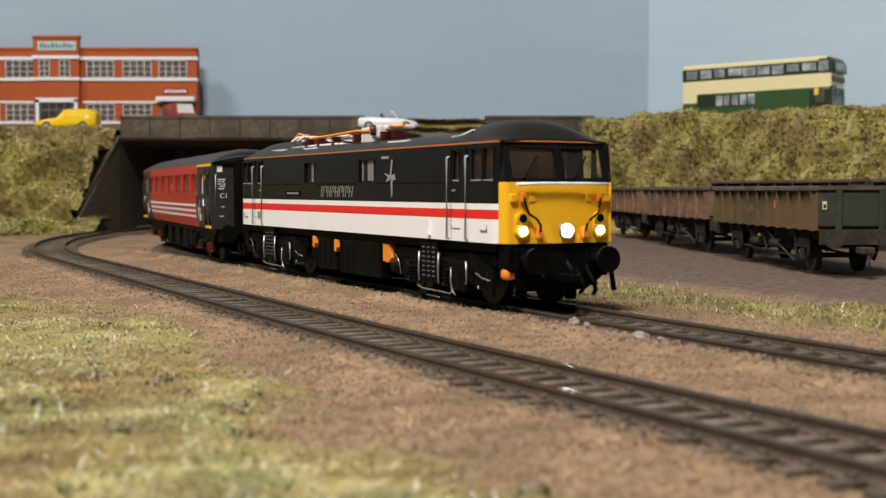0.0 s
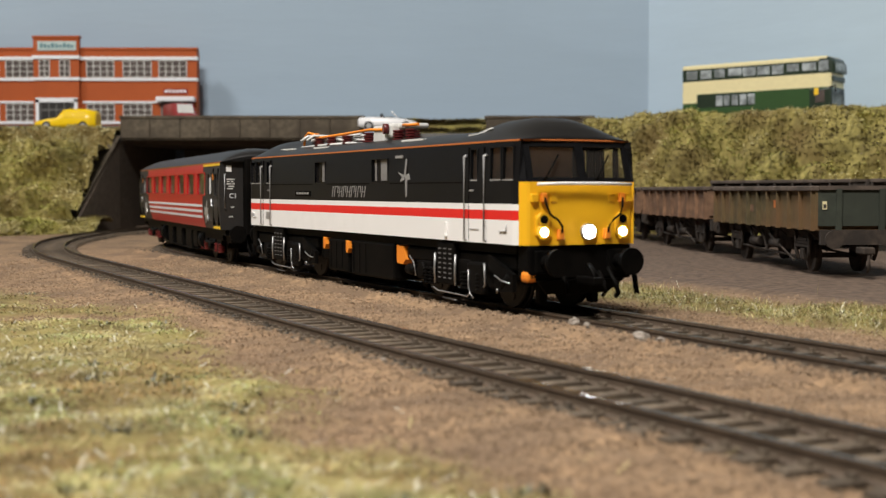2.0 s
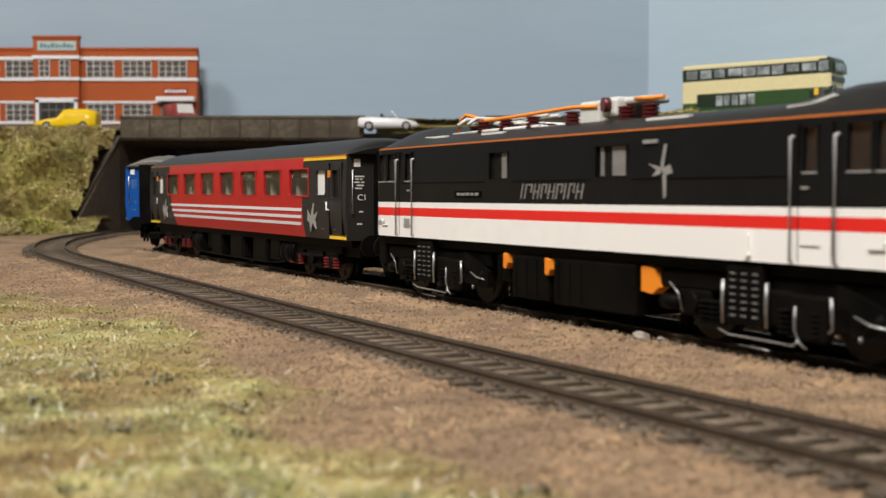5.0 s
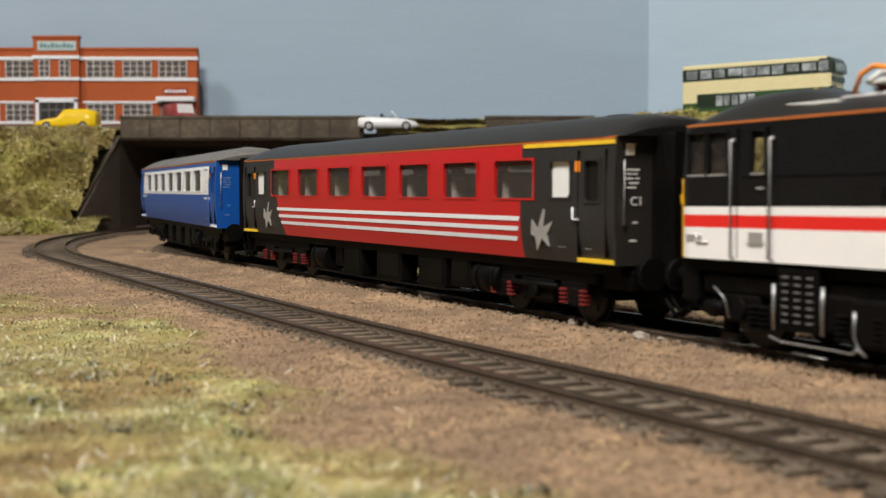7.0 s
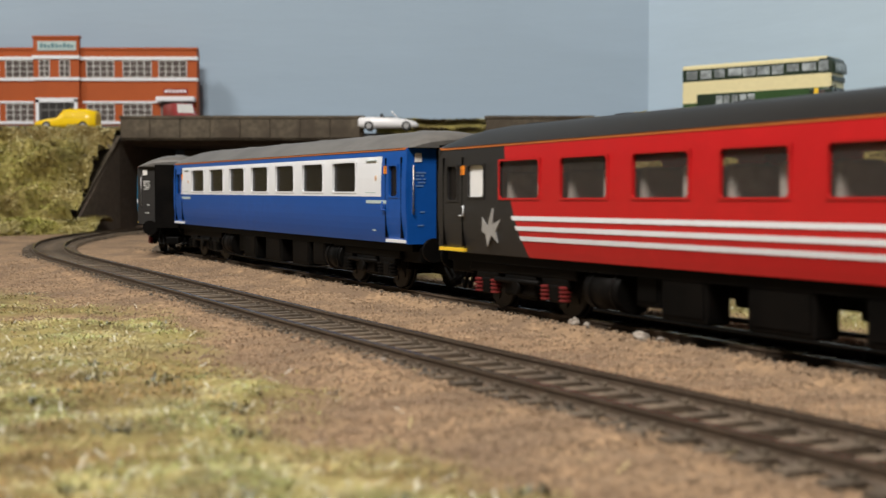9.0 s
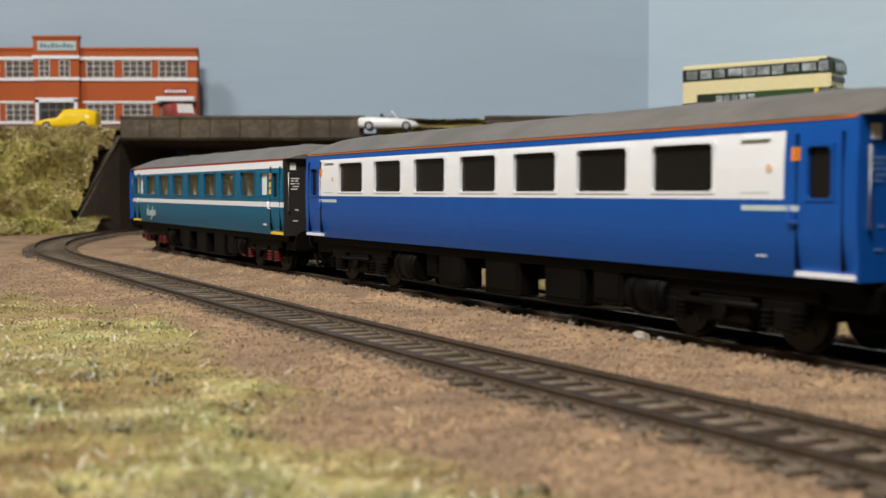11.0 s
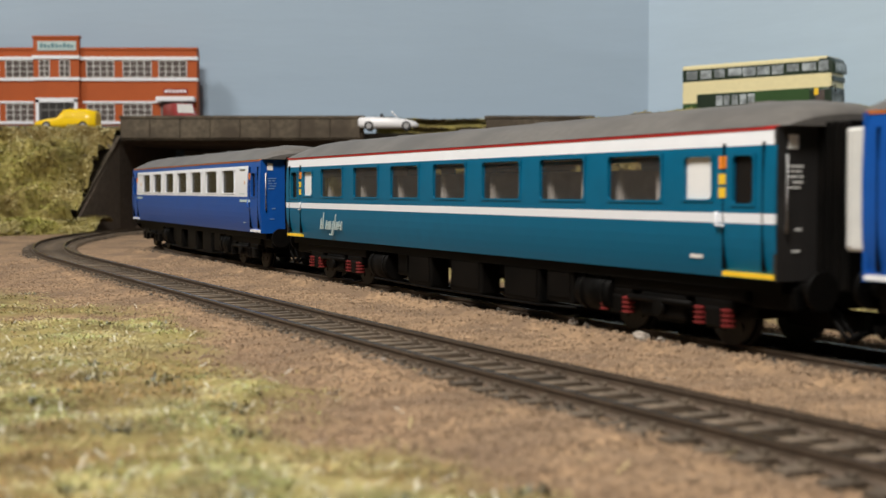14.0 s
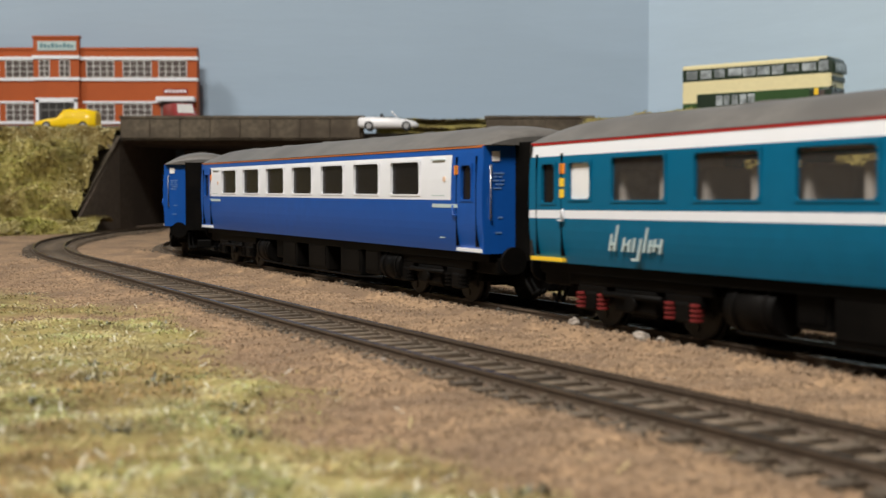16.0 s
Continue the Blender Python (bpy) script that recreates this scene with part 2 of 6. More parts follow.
# ---- unseen room that closes the place, added to bounce the lamplight ----
def room():
    for name, b in (("wall_north", (-2300, 2300, 1600, 1660, -1000, 1500)), ("wall_south", (-2300, 2300, -3060, -3000, -1000, 1500)),
                    ("wall_west", (-2360, -2300, -3060, 1660, -1000, 1500)), ("wall_east", (2300, 2360, -3060, 1660, -1000, 1500)),
                    ("ceiling", (-2360, 2360, -3060, 1660, 1504, 1560)), ("floor", (-2360, 2360, -3060, 1660, -1060, -1004))):
        bm = bmesh.new()
        bx(bm, *b)
        tagged(part(name, bm, "room"), "plain painted surface of the added unseen room", name.split("_")[0], kind="structure")


# ---- ground ----
EDGE = ((60, 60), (148, 5), (178, -13), (222, -22), (266, -50), (300, -62), (378, -104), (429, -152), (520, -205), (720, -340), (1500, -900))


def grass_amount(x, y):
    """1 on the scatter-grass, 0 on bare ballast."""
    v = 0.0
    for (y0, x0), (y1, x1) in zip(EDGE, EDGE[1:]):
        if y0 <= y <= y1:
            v = x0 + (x1 - x0) * (y - y0) / (y1 - y0) - x
    wob = noise.noise((x * 0.018, y * 0.018, 3)) * 26 + noise.noise((x * 0.07, y * 0.07, 7)) * 12
    g = min(1, max(0, (v + wob) / 22 + 0.5)) if y < 720 else 0.0
    bare = noise.noise((x * 0.022 + 9, y * 0.03, 1))
    if bare > 0.36:
        g *= max(0, 1 - (bare - 0.36) * 5)
    # strip between the main line and the siding
    s, off = x * DX + y * DY, x * NX + y * NY
    lane = abs(off - 240 - (s + 420) * 0.03 + noise.noise((x * 0.03, y * 0.03, 5)) * 12)
    if -560 < s < -80:
        g = max(g, min(1, max(0, (24 - lane) / 12)))
    return g


def bed_amount(x, y):
    """Greyer dirt between the rails of the straight lines."""
    s, off = x * DX + y * DY, x * NX + y * NY
    return max(min(1, max(0, (10.5 - abs(off - c)) / 2.5)) for c in (front_off(s), 176)) if s > -680 else 0.0


def yard_amount(x, y):
    return min(1, max(0, (x * NX + y * NY - 262 + noise.noise((x * 0.03, y * 0.03, 8)) * 8) / 14))


def ground_height(x, y):
    s, off = x * DX + y * DY, x * NX + y * NY
    h = -3.9 + 0.55 * noise.noise((x * 0.03, y * 0.03, 0)) + 0.35 * noise.noise((x * 0.16, y * 0.16, 2)) + 0.3 * noise.noise((x * 0.5, y * 0.5, 4))
    # gentle shoulder of ballast between the two lines
    if s > -700:
        h += 1.5 * math.exp(-((off - 145) / 20) ** 2) + 1.3 * math.exp(-((off - 94) / 10) ** 2) + 1.0 * math.exp(-((off - 200) / 10) ** 2)
        rise = min(1, max(0, (off - 140) / 16)) * LIFT
        h += rise
        for c in (front_off(s), 176):
            e = abs(off - c)
            lift = LIFT if c == 176 else 0
            if e < (8.2 if c != 176 else 10.8):
                h = lift - 3.9 + 0.6 * noise.noise((x * 0.35, y * 0.35, 6)) + 0.5 * noise.noise((x * 0.09, y * 0.09, 16))
            elif e < 19 and c != 176:
                h = min(h + 0.8, -1.62 + 0.6 * noise.noise((x * 0.35, y * 0.35, 6)))
            elif e < 19:
                h = lift - 1.45 + 0.7 * noise.noise((x * 0.3, y * 0.3, 6))
    h += 2.6 * yard_amount(x, y)
    h += 1.6 * grass_amount(x, y) * (0.6 + noise.noise((x * 0.05, y * 0.05, 11)))
    return h


def ground_material():
    m = mat("brown_scenic_ground", (0.268, 0.174, 0.099), 0.95, vary=0.36, grain=520, second=(0.165, 0.108, 0.066), coarse=45, bump=0.0012)
    n, l = m.node_tree.nodes, m.node_tree.links
    bsdf = n["Principled BSDF"]
    col = bsdf.inputs["Base Color"].links[0].from_socket
    co = n["Texture Coordinate"]
    for layer, dark, light, scale in (("yard", (0.074, 0.050, 0.036), (0.16, 0.110, 0.079), 300), ("grass", (0.145, 0.11, 0.037), (0.32, 0.268, 0.095), 90)):
        at, nz, rp, mx = n.new("ShaderNodeAttribute"), n.new("ShaderNodeTexNoise"), n.new("ShaderNodeValToRGB"), n.new("ShaderNodeMix")
        at.attribute_name = layer
        nz.inputs["Scale"].default_value, nz.inputs["Detail"].default_value = scale, 6
        l.new(co.outputs["Object"], nz.inputs["Vector"])
        rp.color_ramp.elements[0].color, rp.color_ramp.elements[1].color = (*dark, 1), (*light, 1)
        rp.color_ramp.elements[0].position, rp.color_ramp.elements[1].position = 0.35, 0.68
        l.new(nz.outputs["Fac"], rp.inputs["Fac"])
        mx.data_type = "RGBA"
        l.new(at.outputs["Fac"], mx.inputs["Factor"])
        l.new(col, mx.inputs["A"])
        l.new(rp.outputs["Color"], mx.inputs["B"])
        col = mx.outputs["Result"]
    l.new(col, bsdf.inputs["Base Color"])
    return m


def ground():
    xs = np.concatenate([np.arange(-1500, -400, 50), np.arange(-400, -260, 6), np.arange(-260, 240, 2.4), np.arange(240, 420, 6), np.arange(420, 1501, 60)])
    ys = np.concatenate([np.arange(-500, 90, 20), np.arange(90, 520, 2.4), np.arange(520, 800, 4), np.arange(800, 1420, 15)])
    verts, yard, green = [], [], []
    for y in ys:
        for x in xs:
            verts.append((x * S, y * S, ground_height(x, y) * S))
            green.append(grass_amount(x, y))
            yard.append(max(yard_amount(x, y), 0.5 * bed_amount(x, y)))
    nx = len(xs)
    faces = [(j * nx + i, j * nx + i + 1, (j + 1) * nx + i + 1, (j + 1) * nx + i) for j in range(len(ys) - 1) for i in range(nx - 1)]
    me = bpy.data.meshes.new("ground")
    me.from_pydata(verts, [], faces)
    for name, values in (("yard", yard), ("grass", green)):
        a = me.attributes.new(name, "FLOAT", "POINT")
        a.data.foreach_set("value", values)
    me.materials.append(ground_material())
    me.polygons.foreach_set("use_smooth", [True] * len(me.polygons))
    tagged(new("ground", me), "brown ballast and scatter-grass layout ground", "ground", kind="structure")


# ---- track ----
def track(name, label, off, s0, radius, s_from, s_to, step=7.2, lift=0.0):
    t = thing(name, label, "railway track", kind="structure", at=mp(0, 0, lift))
    n = int((s_to - s_from) / 4)
    for side in (-1, 1):
        bm = bmesh.new()
        prof = [(-0.9, -2.4), (0.9, -2.4), (0.3, -2.0), (0.25, -0.9), (0.5, -0.65), (0.5, -0.08), (0.38, 0), (-0.38, 0), (-0.5, -0.08), (-0.5, -0.65), (-0.25, -0.9), (-0.3, -2.0)]
        secs = []
        for i in range(n + 1):
            x, y, a = line(s_from + (s_to - s_from) * i / n, off, s0, radius)
            nx, ny = -math.sin(a), math.cos(a)
            secs.append([(x + nx * (side * 8.55 + u), y + ny * (side * 8.55 + u), w) for u, w in prof])
        loft(bm, secs, mats=[0, 0, 0, 0, 0, 1, 1, 1, 0, 0, 0, 0], closed=True)
        part("rail", bm, ["rail_side", "rail_top"], t, "weathered rail with a worn bright head")
    bm = bmesh.new()
    bx(bm, -1.5, 1.5, -14.6, 14.6, -5.2, -1.85)
    for side in (-1, 1):
        for e in (-1.7, 1.7):
            bx(bm, -0.7, 0.7, side * 8.55 + e - 0.5, side * 8.55 + e + 0.5, -1.85, -1.2)
    me = mesh_of("sleeper", bm, "sleeper")
    k = 0
    s = s_to
    while s > s_from and k < 190:
        x, y, a = line(s + random.uniform(-0.4, 0.4), off, s0, radius)
        share("sleeper", me, t, pose(x * S, y * S, random.uniform(-0.25, 0.1) * S, 0, random.uniform(-1, 1), math.degrees(a) + random.uniform(-1.2, 1.2)))
        s -= step
        k += 1
    return t


# ---- loose chippings and fibres ----
def scatter(name, label, category, mats, count, box, keep, size, flat=0.7, z_up=0.2):
    verts, faces, slots = [], [], []
    rnd = random.Random(len(name))
    tries = 0
    made = 0
    while made < count and tries < count * 12:
        tries += 1
        v = rnd.random() ** 1.6
        y = box[2] + (box[3] - box[2]) * v
        half = 60 + y * 0.42
        x = rnd.uniform(max(box[0], -half), min(box[1], half))
        if not keep(x, y, rnd):
            continue
        made += 1
        r = rnd.uniform(*size)
        z = ground_height(x, y) + r * z_up
        b = len(verts)
        ring = [(math.cos(k * 2.094 + v * 90) * r * rnd.uniform(0.7, 1.2), math.sin(k * 2.094 + v * 90) * r * rnd.uniform(0.7, 1.2)) for k in range(3)]
        for u, w in ring:
            verts.append(((x + u) * S, (y + w) * S, (z - r * 0.4) * S))
        for u, w in ring:
            verts.append(((x + u * 0.5 + rnd.uniform(-.2, .2) * r) * S, (y + w * 0.5) * S, (z + r * flat * rnd.uniform(0.5, 1.1)) * S))
        faces += [(b, b + 1, b + 4, b + 3), (b + 1, b + 2, b + 5, b + 4), (b + 2, b, b + 3, b + 5), (b + 3, b + 4, b + 5)]
        mi = rnd.randrange(len(mats))
        slots += [mi] * 4
    me = bpy.data.meshes.new(name)
    me.from_pydata(verts, [], faces)
    for m in mats:
        me.materials.append(M[m])
    me.polygons.foreach_set("material_index", slots)
    tagged(new(name, me), label, category, kind="stuff")


def fibre_mat(name, base, vary, spread=0.4):
    m = mat(name, base, 0.42, vary=vary, grain=90, coarse=14, second=[c * 0.62 for c in base])
    n, l = m.node_tree.nodes, m.node_tree.links
    bsdf = n["Principled BSDF"]
    col = bsdf.inputs["Base Color"].links[0].from_socket
    geo, hsv, rng = n.new("ShaderNodeNewGeometry"), n.new("ShaderNodeHueSaturation"), n.new("ShaderNodeMapRange")
    rng.inputs["To Min"].default_value, rng.inputs["To Max"].default_value = 1 - spread, 1 + spread
    l.new(geo.outputs["Random Per Island"], rng.inputs["Value"])
    l.new(rng.outputs["Result"], hsv.inputs["Value"])
    l.new(col, hsv.inputs["Color"])
    l.new(hsv.outputs["Color"], bsdf.inputs["Base Color"])
    return m


M["fibre_straw"] = fibre_mat("straw_grass_fibre", (0.55, 0.475, 0.225), 0.2)
M["fibre_lime"] = fibre_mat("pale_green_grass_fibre", (0.385, 0.40, 0.15), 0.2)
M["fibre_green"] = fibre_mat("dark_green_grass_fibre", (0.225, 0.19, 0.055), 0.25)
M["fibre_brown"] = fibre_mat("brown_grass_fibre", (0.32, 0.215, 0.085), 0.25)
# Near-white colour puts the lamp's glints on the grass into single fibres.
M["fibre_glint"] = mat("near_white_glint_fibre", (0.9, 0.88, 0.75), 0.25, vary=0.1)
M["tuft_green"] = fibre_mat("grey_green_moss", (0.15, 0.16, 0.115), 0.3)
M["clump_a"] = fibre_mat("olive_foliage_clump", (0.33, 0.285, 0.075), 0.3, 0.2)
M["clump_b"] = fibre_mat("straw_foliage_clump", (0.66, 0.585, 0.29), 0.3, 0.2)
M["clump_d"] = fibre_mat("lime_foliage_clump", (0.415, 0.40, 0.105), 0.3, 0.2)
M["clump_c"] = fibre_mat("brown_foliage_clump", (0.115, 0.085, 0.03), 0.3, 0.2)


def blades(name, label, points, mats, length, width, lean=0.9, least=0.1):
    """Many single fibres, each a thin bent triangle, in one mesh. points: x, y, z, material weight."""
    rnd = random.Random(5)
    verts, faces, slots = [], [], []
    for x, y, z, mi in points:
        a, ln = rnd.uniform(0, 6.283), rnd.uniform(*length)
        tilt = rnd.uniform(least, lean)
        ux, uy = math.cos(a), math.sin(a)
        w = width * rnd.uniform(0.6, 1.3)
        b = len(verts)
        h1, h2 = ln * math.cos(tilt * 0.6) * 0.55, ln * math.cos(tilt * 0.6) * 0.55 + ln * 0.45 * math.cos(min(1.75, tilt * 1.2))
        o1, o2 = ln * math.sin(tilt * 0.6) * 0.55, ln * math.sin(tilt * 0.6) * 0.55 + ln * 0.45 * math.sin(min(1.75, tilt * 1.2))
        for px, py, pz in ((x - uy * w, y + ux * w, z), (x + uy * w, y - ux * w, z), (x + ux * o1 + uy * w * .8, y + uy * o1 - ux * w * .8, z + h1),
                           (x + ux * o1 - uy * w * .8, y + uy * o1 + ux * w * .8, z + h1), (x + ux * o2, y + uy * o2, z + h2)):
            verts.append((px * S, py * S, pz * S))
        faces += [(b, b + 1, b + 2, b + 3), (b + 3, b + 2, b + 4)]
        slots += [mi, mi]
    me = bpy.data.meshes.new(name)
    me.from_pydata(verts, [], faces)
    for m in mats:
        me.materials.append(M[m])
    me.polygons.foreach_set("material_index", slots)
    return tagged(new(name, me), label, "grass", kind="stuff")


def ground_grass():
    rnd = random.Random(11)
    pts = []
    while len(pts) < 90000:
        y = 95 + 620 * rnd.random() ** 1.45
        half = 30 + y * 0.40
        x = rnd.uniform(-half, half)
        g = grass_amount(x, y)
        thin = noise.noise((x * 0.055 + 3, y * 0.055, 31)) + 0.6 * noise.noise((x * 0.16, y * 0.16, 33))
        if rnd.random() > g ** 1.5 * min(1, max(0.08, 0.75 + 1.6 * thin)):
            continue
        patch = 1.5 * noise.noise((x * 0.035, y * 0.035, 21)) + 0.7 * noise.noise((x * 0.13, y * 0.13, 22)) + rnd.uniform(-0.2, 0.2)
        mi = 0 if patch > 0.14 else (1 if patch > -0.36 else 2)
        # a few near-white fibres, painted in for glints
        if rnd.random() < 0.06:
            mi = 3
        if noise.noise((x * 0.028 + 50, y * 0.028, 41)) + 0.5 * noise.noise((x * 0.1, y * 0.1, 42)) + rnd.uniform(-0.15, 0.15) > 0.2:
            mi = 4
        # browner and sparser towards the bare edge
        if g < 0.92 and rnd.random() < 0.8 or y > 330 and rnd.random() < min(0.45, (y - 330) / 300):
            mi = rnd.choice((2, 2, 4))
        pts.append((x, y, ground_height(x, y) - 0.3, mi))
    blades("static_grass", "pale straw and lime static grass fibres on the ground", pts, ["fibre_straw", "fibre_lime", "fibre_green", "fibre_glint", "fibre_brown"], (1.2, 3.4), 0.13, 2.35, 1.5)
    straws = []
    while len(straws) < 3600:
        y = 100 + 420 * rnd.random() ** 1.3
        x = rnd.uniform(-(25 + y * 0.38), 30 + y * 0.05)
        if rnd.random() < grass_amount(x, y) * 0.9 + 0.02:
            straws.append((x, y, ground_height(x, y) + 0.1, rnd.choice((0, 0, 0, 1, 2, 2))))
    blades("loose_straws", "long pale fibres lying on the grass", straws, ["fibre_straw", "fibre_glint", "fibre_brown"], (2.5, 6.5), 0.085, 2.4, 1.9)
    lane = []
    while len(lane) < 12000:
        y, x = rnd.uniform(300, 620), rnd.uniform(20, 230)
        off = x * NX + y * NY
        if 205 < off < 280 and rnd.random() < grass_amount(x, y):
            lane.append((x + rnd.gauss(0, 1), y + rnd.gauss(0, 1), ground_height(x, y) - 0.3, rnd.choice((0, 1, 2, 2, 2, 4)) if rnd.random() > 0.03 else 3))
    strands = []
    while len(strands) < 60:
        y, x = rnd.uniform(300, 620), rnd.uniform(20, 230)
        if 205 < x * NX + y * NY < 285 and rnd.random() < grass_amount(x, y) + 0.1:
            strands.append((x, y, ground_height(x, y) - 0.3, rnd.choice((0, 0, 1))))
    blades("long_strands", "single long pale grass strands beside the siding", strands, ["fibre_straw", "fibre_glint"], (3.5, 7), 0.06, 2.0, 0.6)
    blades("lineside_grass", "feathery straw grass tufts between the line and the siding", lane, ["fibre_straw", "fibre_lime", "fibre_green", "fibre_glint", "fibre_brown"], (1.6, 4.8), 0.065, 2.3, 0.9)
    tufts = []
    for _ in range(95):
        y = 105 + 520 * rnd.random() ** 1.5
        x = rnd.uniform(-(20 + y * 0.38), 20 + y * 0.1)
        if grass_amount(x, y) < 0.25 + rnd.random() * 0.3:
            continue
        for _ in range(34):
            tx, ty = x + rnd.gauss(0, 1.5), y + rnd.gauss(0, 1.2)
            tufts.append((tx, ty, ground_height(tx, ty) - 0.2, rnd.choice((0, 0, 1))))
    blades("moss_tufts", "small grey-green moss tufts on the grass", tufts, ["tuft_green", "fibre_green"], (0.8, 2.2), 0.3, 2.1, 0.5)


# ---- banks ----
def bank(name, label, base, ridge, z_top, seed, bumps=19.0, nu=150, nv=40, back=60.0, fibres=42000, straw=0.0):
    """A clumpy foliage slope between a base line and a ridge line, given by their end points."""
    (ax, ay), (bx_, by_) = base
    (cx, cy_), (dx, dy) = ridge
    verts, faces = [], []
    pts = []
    rnd = random.Random(seed)
    for j in range(nv + 1):
        v = j / nv
        for i in range(nu + 1):
            u = i / nu
            px, py = ax + (bx_ - ax) * u, ay + (by_ - ay) * u
            qx, qy = cx + (dx - cx) * u, cy_ + (dy - cy_) * u
            if v <= 0.8:
                w = v / 0.8
                x, y, z = px + (qx - px) * w, py + (qy - py) * w, -5 + (z_top + 5) * (w ** 0.8)
            else:
                w = (v - 0.8) / 0.2
                ln = math.hypot(qx - px, qy - py)
                x, y, z = qx + (qx - px) / ln * back * w, qy + (qy - py) / ln * back * w, z_top - 4 * w
            k = bumps * (0.9 * noise.noise((x * 0.011, y * 0.011, z * 0.016 + seed + 5)) + 1.4 * noise.noise((x * 0.025, y * 0.025, z * 0.03 + seed)) + 1.15 * noise.noise((x * 0.06, y * 0.06, z * 0.06 + seed)) + 0.3 * noise.noise((x * 0.2, y * 0.2, z * 0.2)))
            k *= 1 - 0.7 * min(1.0, max(0.0, (v - 0.55) / 0.25))
            if v < 0.03:
                k = 0
            y -= k * 0.8
            z += k * 0.6
            verts.append((x * S, y * S, z * S))
            pts.append((x, y, z))
    for j in range(nv):
        for i in range(nu):
            a = j * (nu + 1) + i
            faces.append((a, a + 1, a + nu + 2, a + nu + 1))
    me = bpy.data.meshes.new(name)
    me.from_pydata(verts, [], faces)
    me.materials.append(M["clump_soil"])
    me.polygons.foreach_set("use_smooth", [True] * len(me.polygons))
    ob = tagged(new(name, me), label, "embankment", kind="structure")
    # leafy tufts over the slope
    rows = []
    for _ in range(fibres):
        i, j = rnd.randrange(nu), rnd.randrange(1, nv)
        x, y, z = pts[j * (nu + 1) + i]
        n1 = 1.2 * noise.noise((x * 0.014, y * 0.014, z * 0.025 + 70 + seed)) + 1.5 * noise.noise((x * 0.04, y * 0.04, z * 0.05 + 40 + seed)) + 0.5 * noise.noise((x * 0.09, y * 0.09, z * 0.09)) + rnd.uniform(-0.2, 0.2)
        n1 += straw + (z - 45) / 260
        mi = 1 if n1 > 0.16 else (0 if n1 > -0.2 else 2)
        if mi != 2 and noise.noise((x * 0.022 + 8, y * 0.022, z * 0.03 + seed)) + 0.4 * noise.noise((x * 0.07, y * 0.07, z * 0.07 + 12)) > 0.1:
            mi = 3
        rows.append((x + rnd.uniform(-3, 3), y + rnd.uniform(-4, 2), z + rnd.uniform(-1.5, 0.5), mi))
    blades("foliage", "olive and straw foliage fibres covering the bank", rows, ["clump_a", "clump_b", "clump_c", "clump_d"], (1.3, 3.2), 0.6, 2.3, 0.8)
    return ob


M["clump_soil"] = mat("bank_flock", (0.31, 0.265, 0.085), 0.95, vary=0.45, grain=160, second=(0.21, 0.155, 0.055), coarse=16, bump=0.002)


# ---- backdrop ----
def backdrop():
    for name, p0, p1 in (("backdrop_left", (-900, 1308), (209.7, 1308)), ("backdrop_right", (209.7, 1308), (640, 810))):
        v = Vector((p1[0] - p0[0], p1[1] - p0[1], 0))
        n = Vector((-v.y, v.x, 0)).normalized() * 6
        bm = bmesh.new()
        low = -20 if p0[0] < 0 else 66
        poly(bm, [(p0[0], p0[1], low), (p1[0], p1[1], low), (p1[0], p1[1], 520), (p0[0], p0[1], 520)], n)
        # The right board takes the lighter copy, so its light is in the colour.
        tagged(part(name, bm, "backdrop" if p0[0] < 0 else "backdrop_pale"), "blue-grey painted sky board" if p0[0] < 0 else "blue painted sky board with its brighter light in the colour", "backdrop", kind="structure")


# ---- bridge ----
def bridge():
    b = thing("road_bridge", "dark weathered stone road bridge over the tracks", "bridge")
    for x0, x1 in ((-285, -70), (38, 133)):
        bm = bmesh.new()
        bx(bm, x0, x1, 1130, 1137, 76, 94.5)
        part("parapet", bm, "stone", b, "dark stained stone parapet")
        bm = bmesh.new()
        bx(bm, x0 - 1, x1 + 1, 1128.5, 1138.5, 94.5, 97.2, bev=0.5)
        part("coping", bm, "stone", b)
        x = x0
        while x < x1 - 5:
            w = min(26.5, x1 - x)
            bm = bmesh.new()
            bx(bm, x + 0.3, x + w - 0.5, 1128.6, 1130, 77.5, 94, bev=0.3)
            part("stone_panel", bm, "stone", b)
            x += w
    bm = bmesh.new()
    bx(bm, -300, 150, 1144, 1304, 72, 76)
    part("deck", bm, "tunnel", b, "dark bridge deck")
    bm = bmesh.new()
    bx(bm, -300, 150, 1138, 1304, 76.2, 82)
    part("road_surface", bm, "road", b)
    bm = bmesh.new()
    bx(bm, -285, 133, 1138, 1143, 74, 76)
    part("girder", bm, "tunnel", b, "dark steel edge girder")
    bm = bmesh.new()
    face = [(-301, 1060, -5, 10), (-286, 1129, -5, 75.6), (-270, 1292, -5, 71.8)]
    for (xa, ya, lo, ha), (xb, yb, _, hb) in zip(face, face[1:]):
        poly(bm, [(xa, ya, lo), (xb, yb, lo), (xb, yb, hb), (xa, ya, ha)], (-14, 0, 0))
    part("abutment", bm, "tunnel", b, "dark sloping wing wall")
    bm = bmesh.new()
    poly(bm, [(-304, 1058, 9), (-285, 1128, 77), (-284.5, 1128, 79.5), (-303.5, 1057, 11.5)], (-9, 0, 0))
    part("wing_coping", bm, "stone", b, "dark sloping coping of the wing wall")
    bm = bmesh.new()
    bx(bm, 134, 150, 1125, 1134, -5, 76)
    bx(bm, 134, 150, 1200, 1294, -5, 72)
    bx(bm, -262, 150, 1294, 1304, -5, 72)
    part("far_abutment", bm, "tunnel", b)


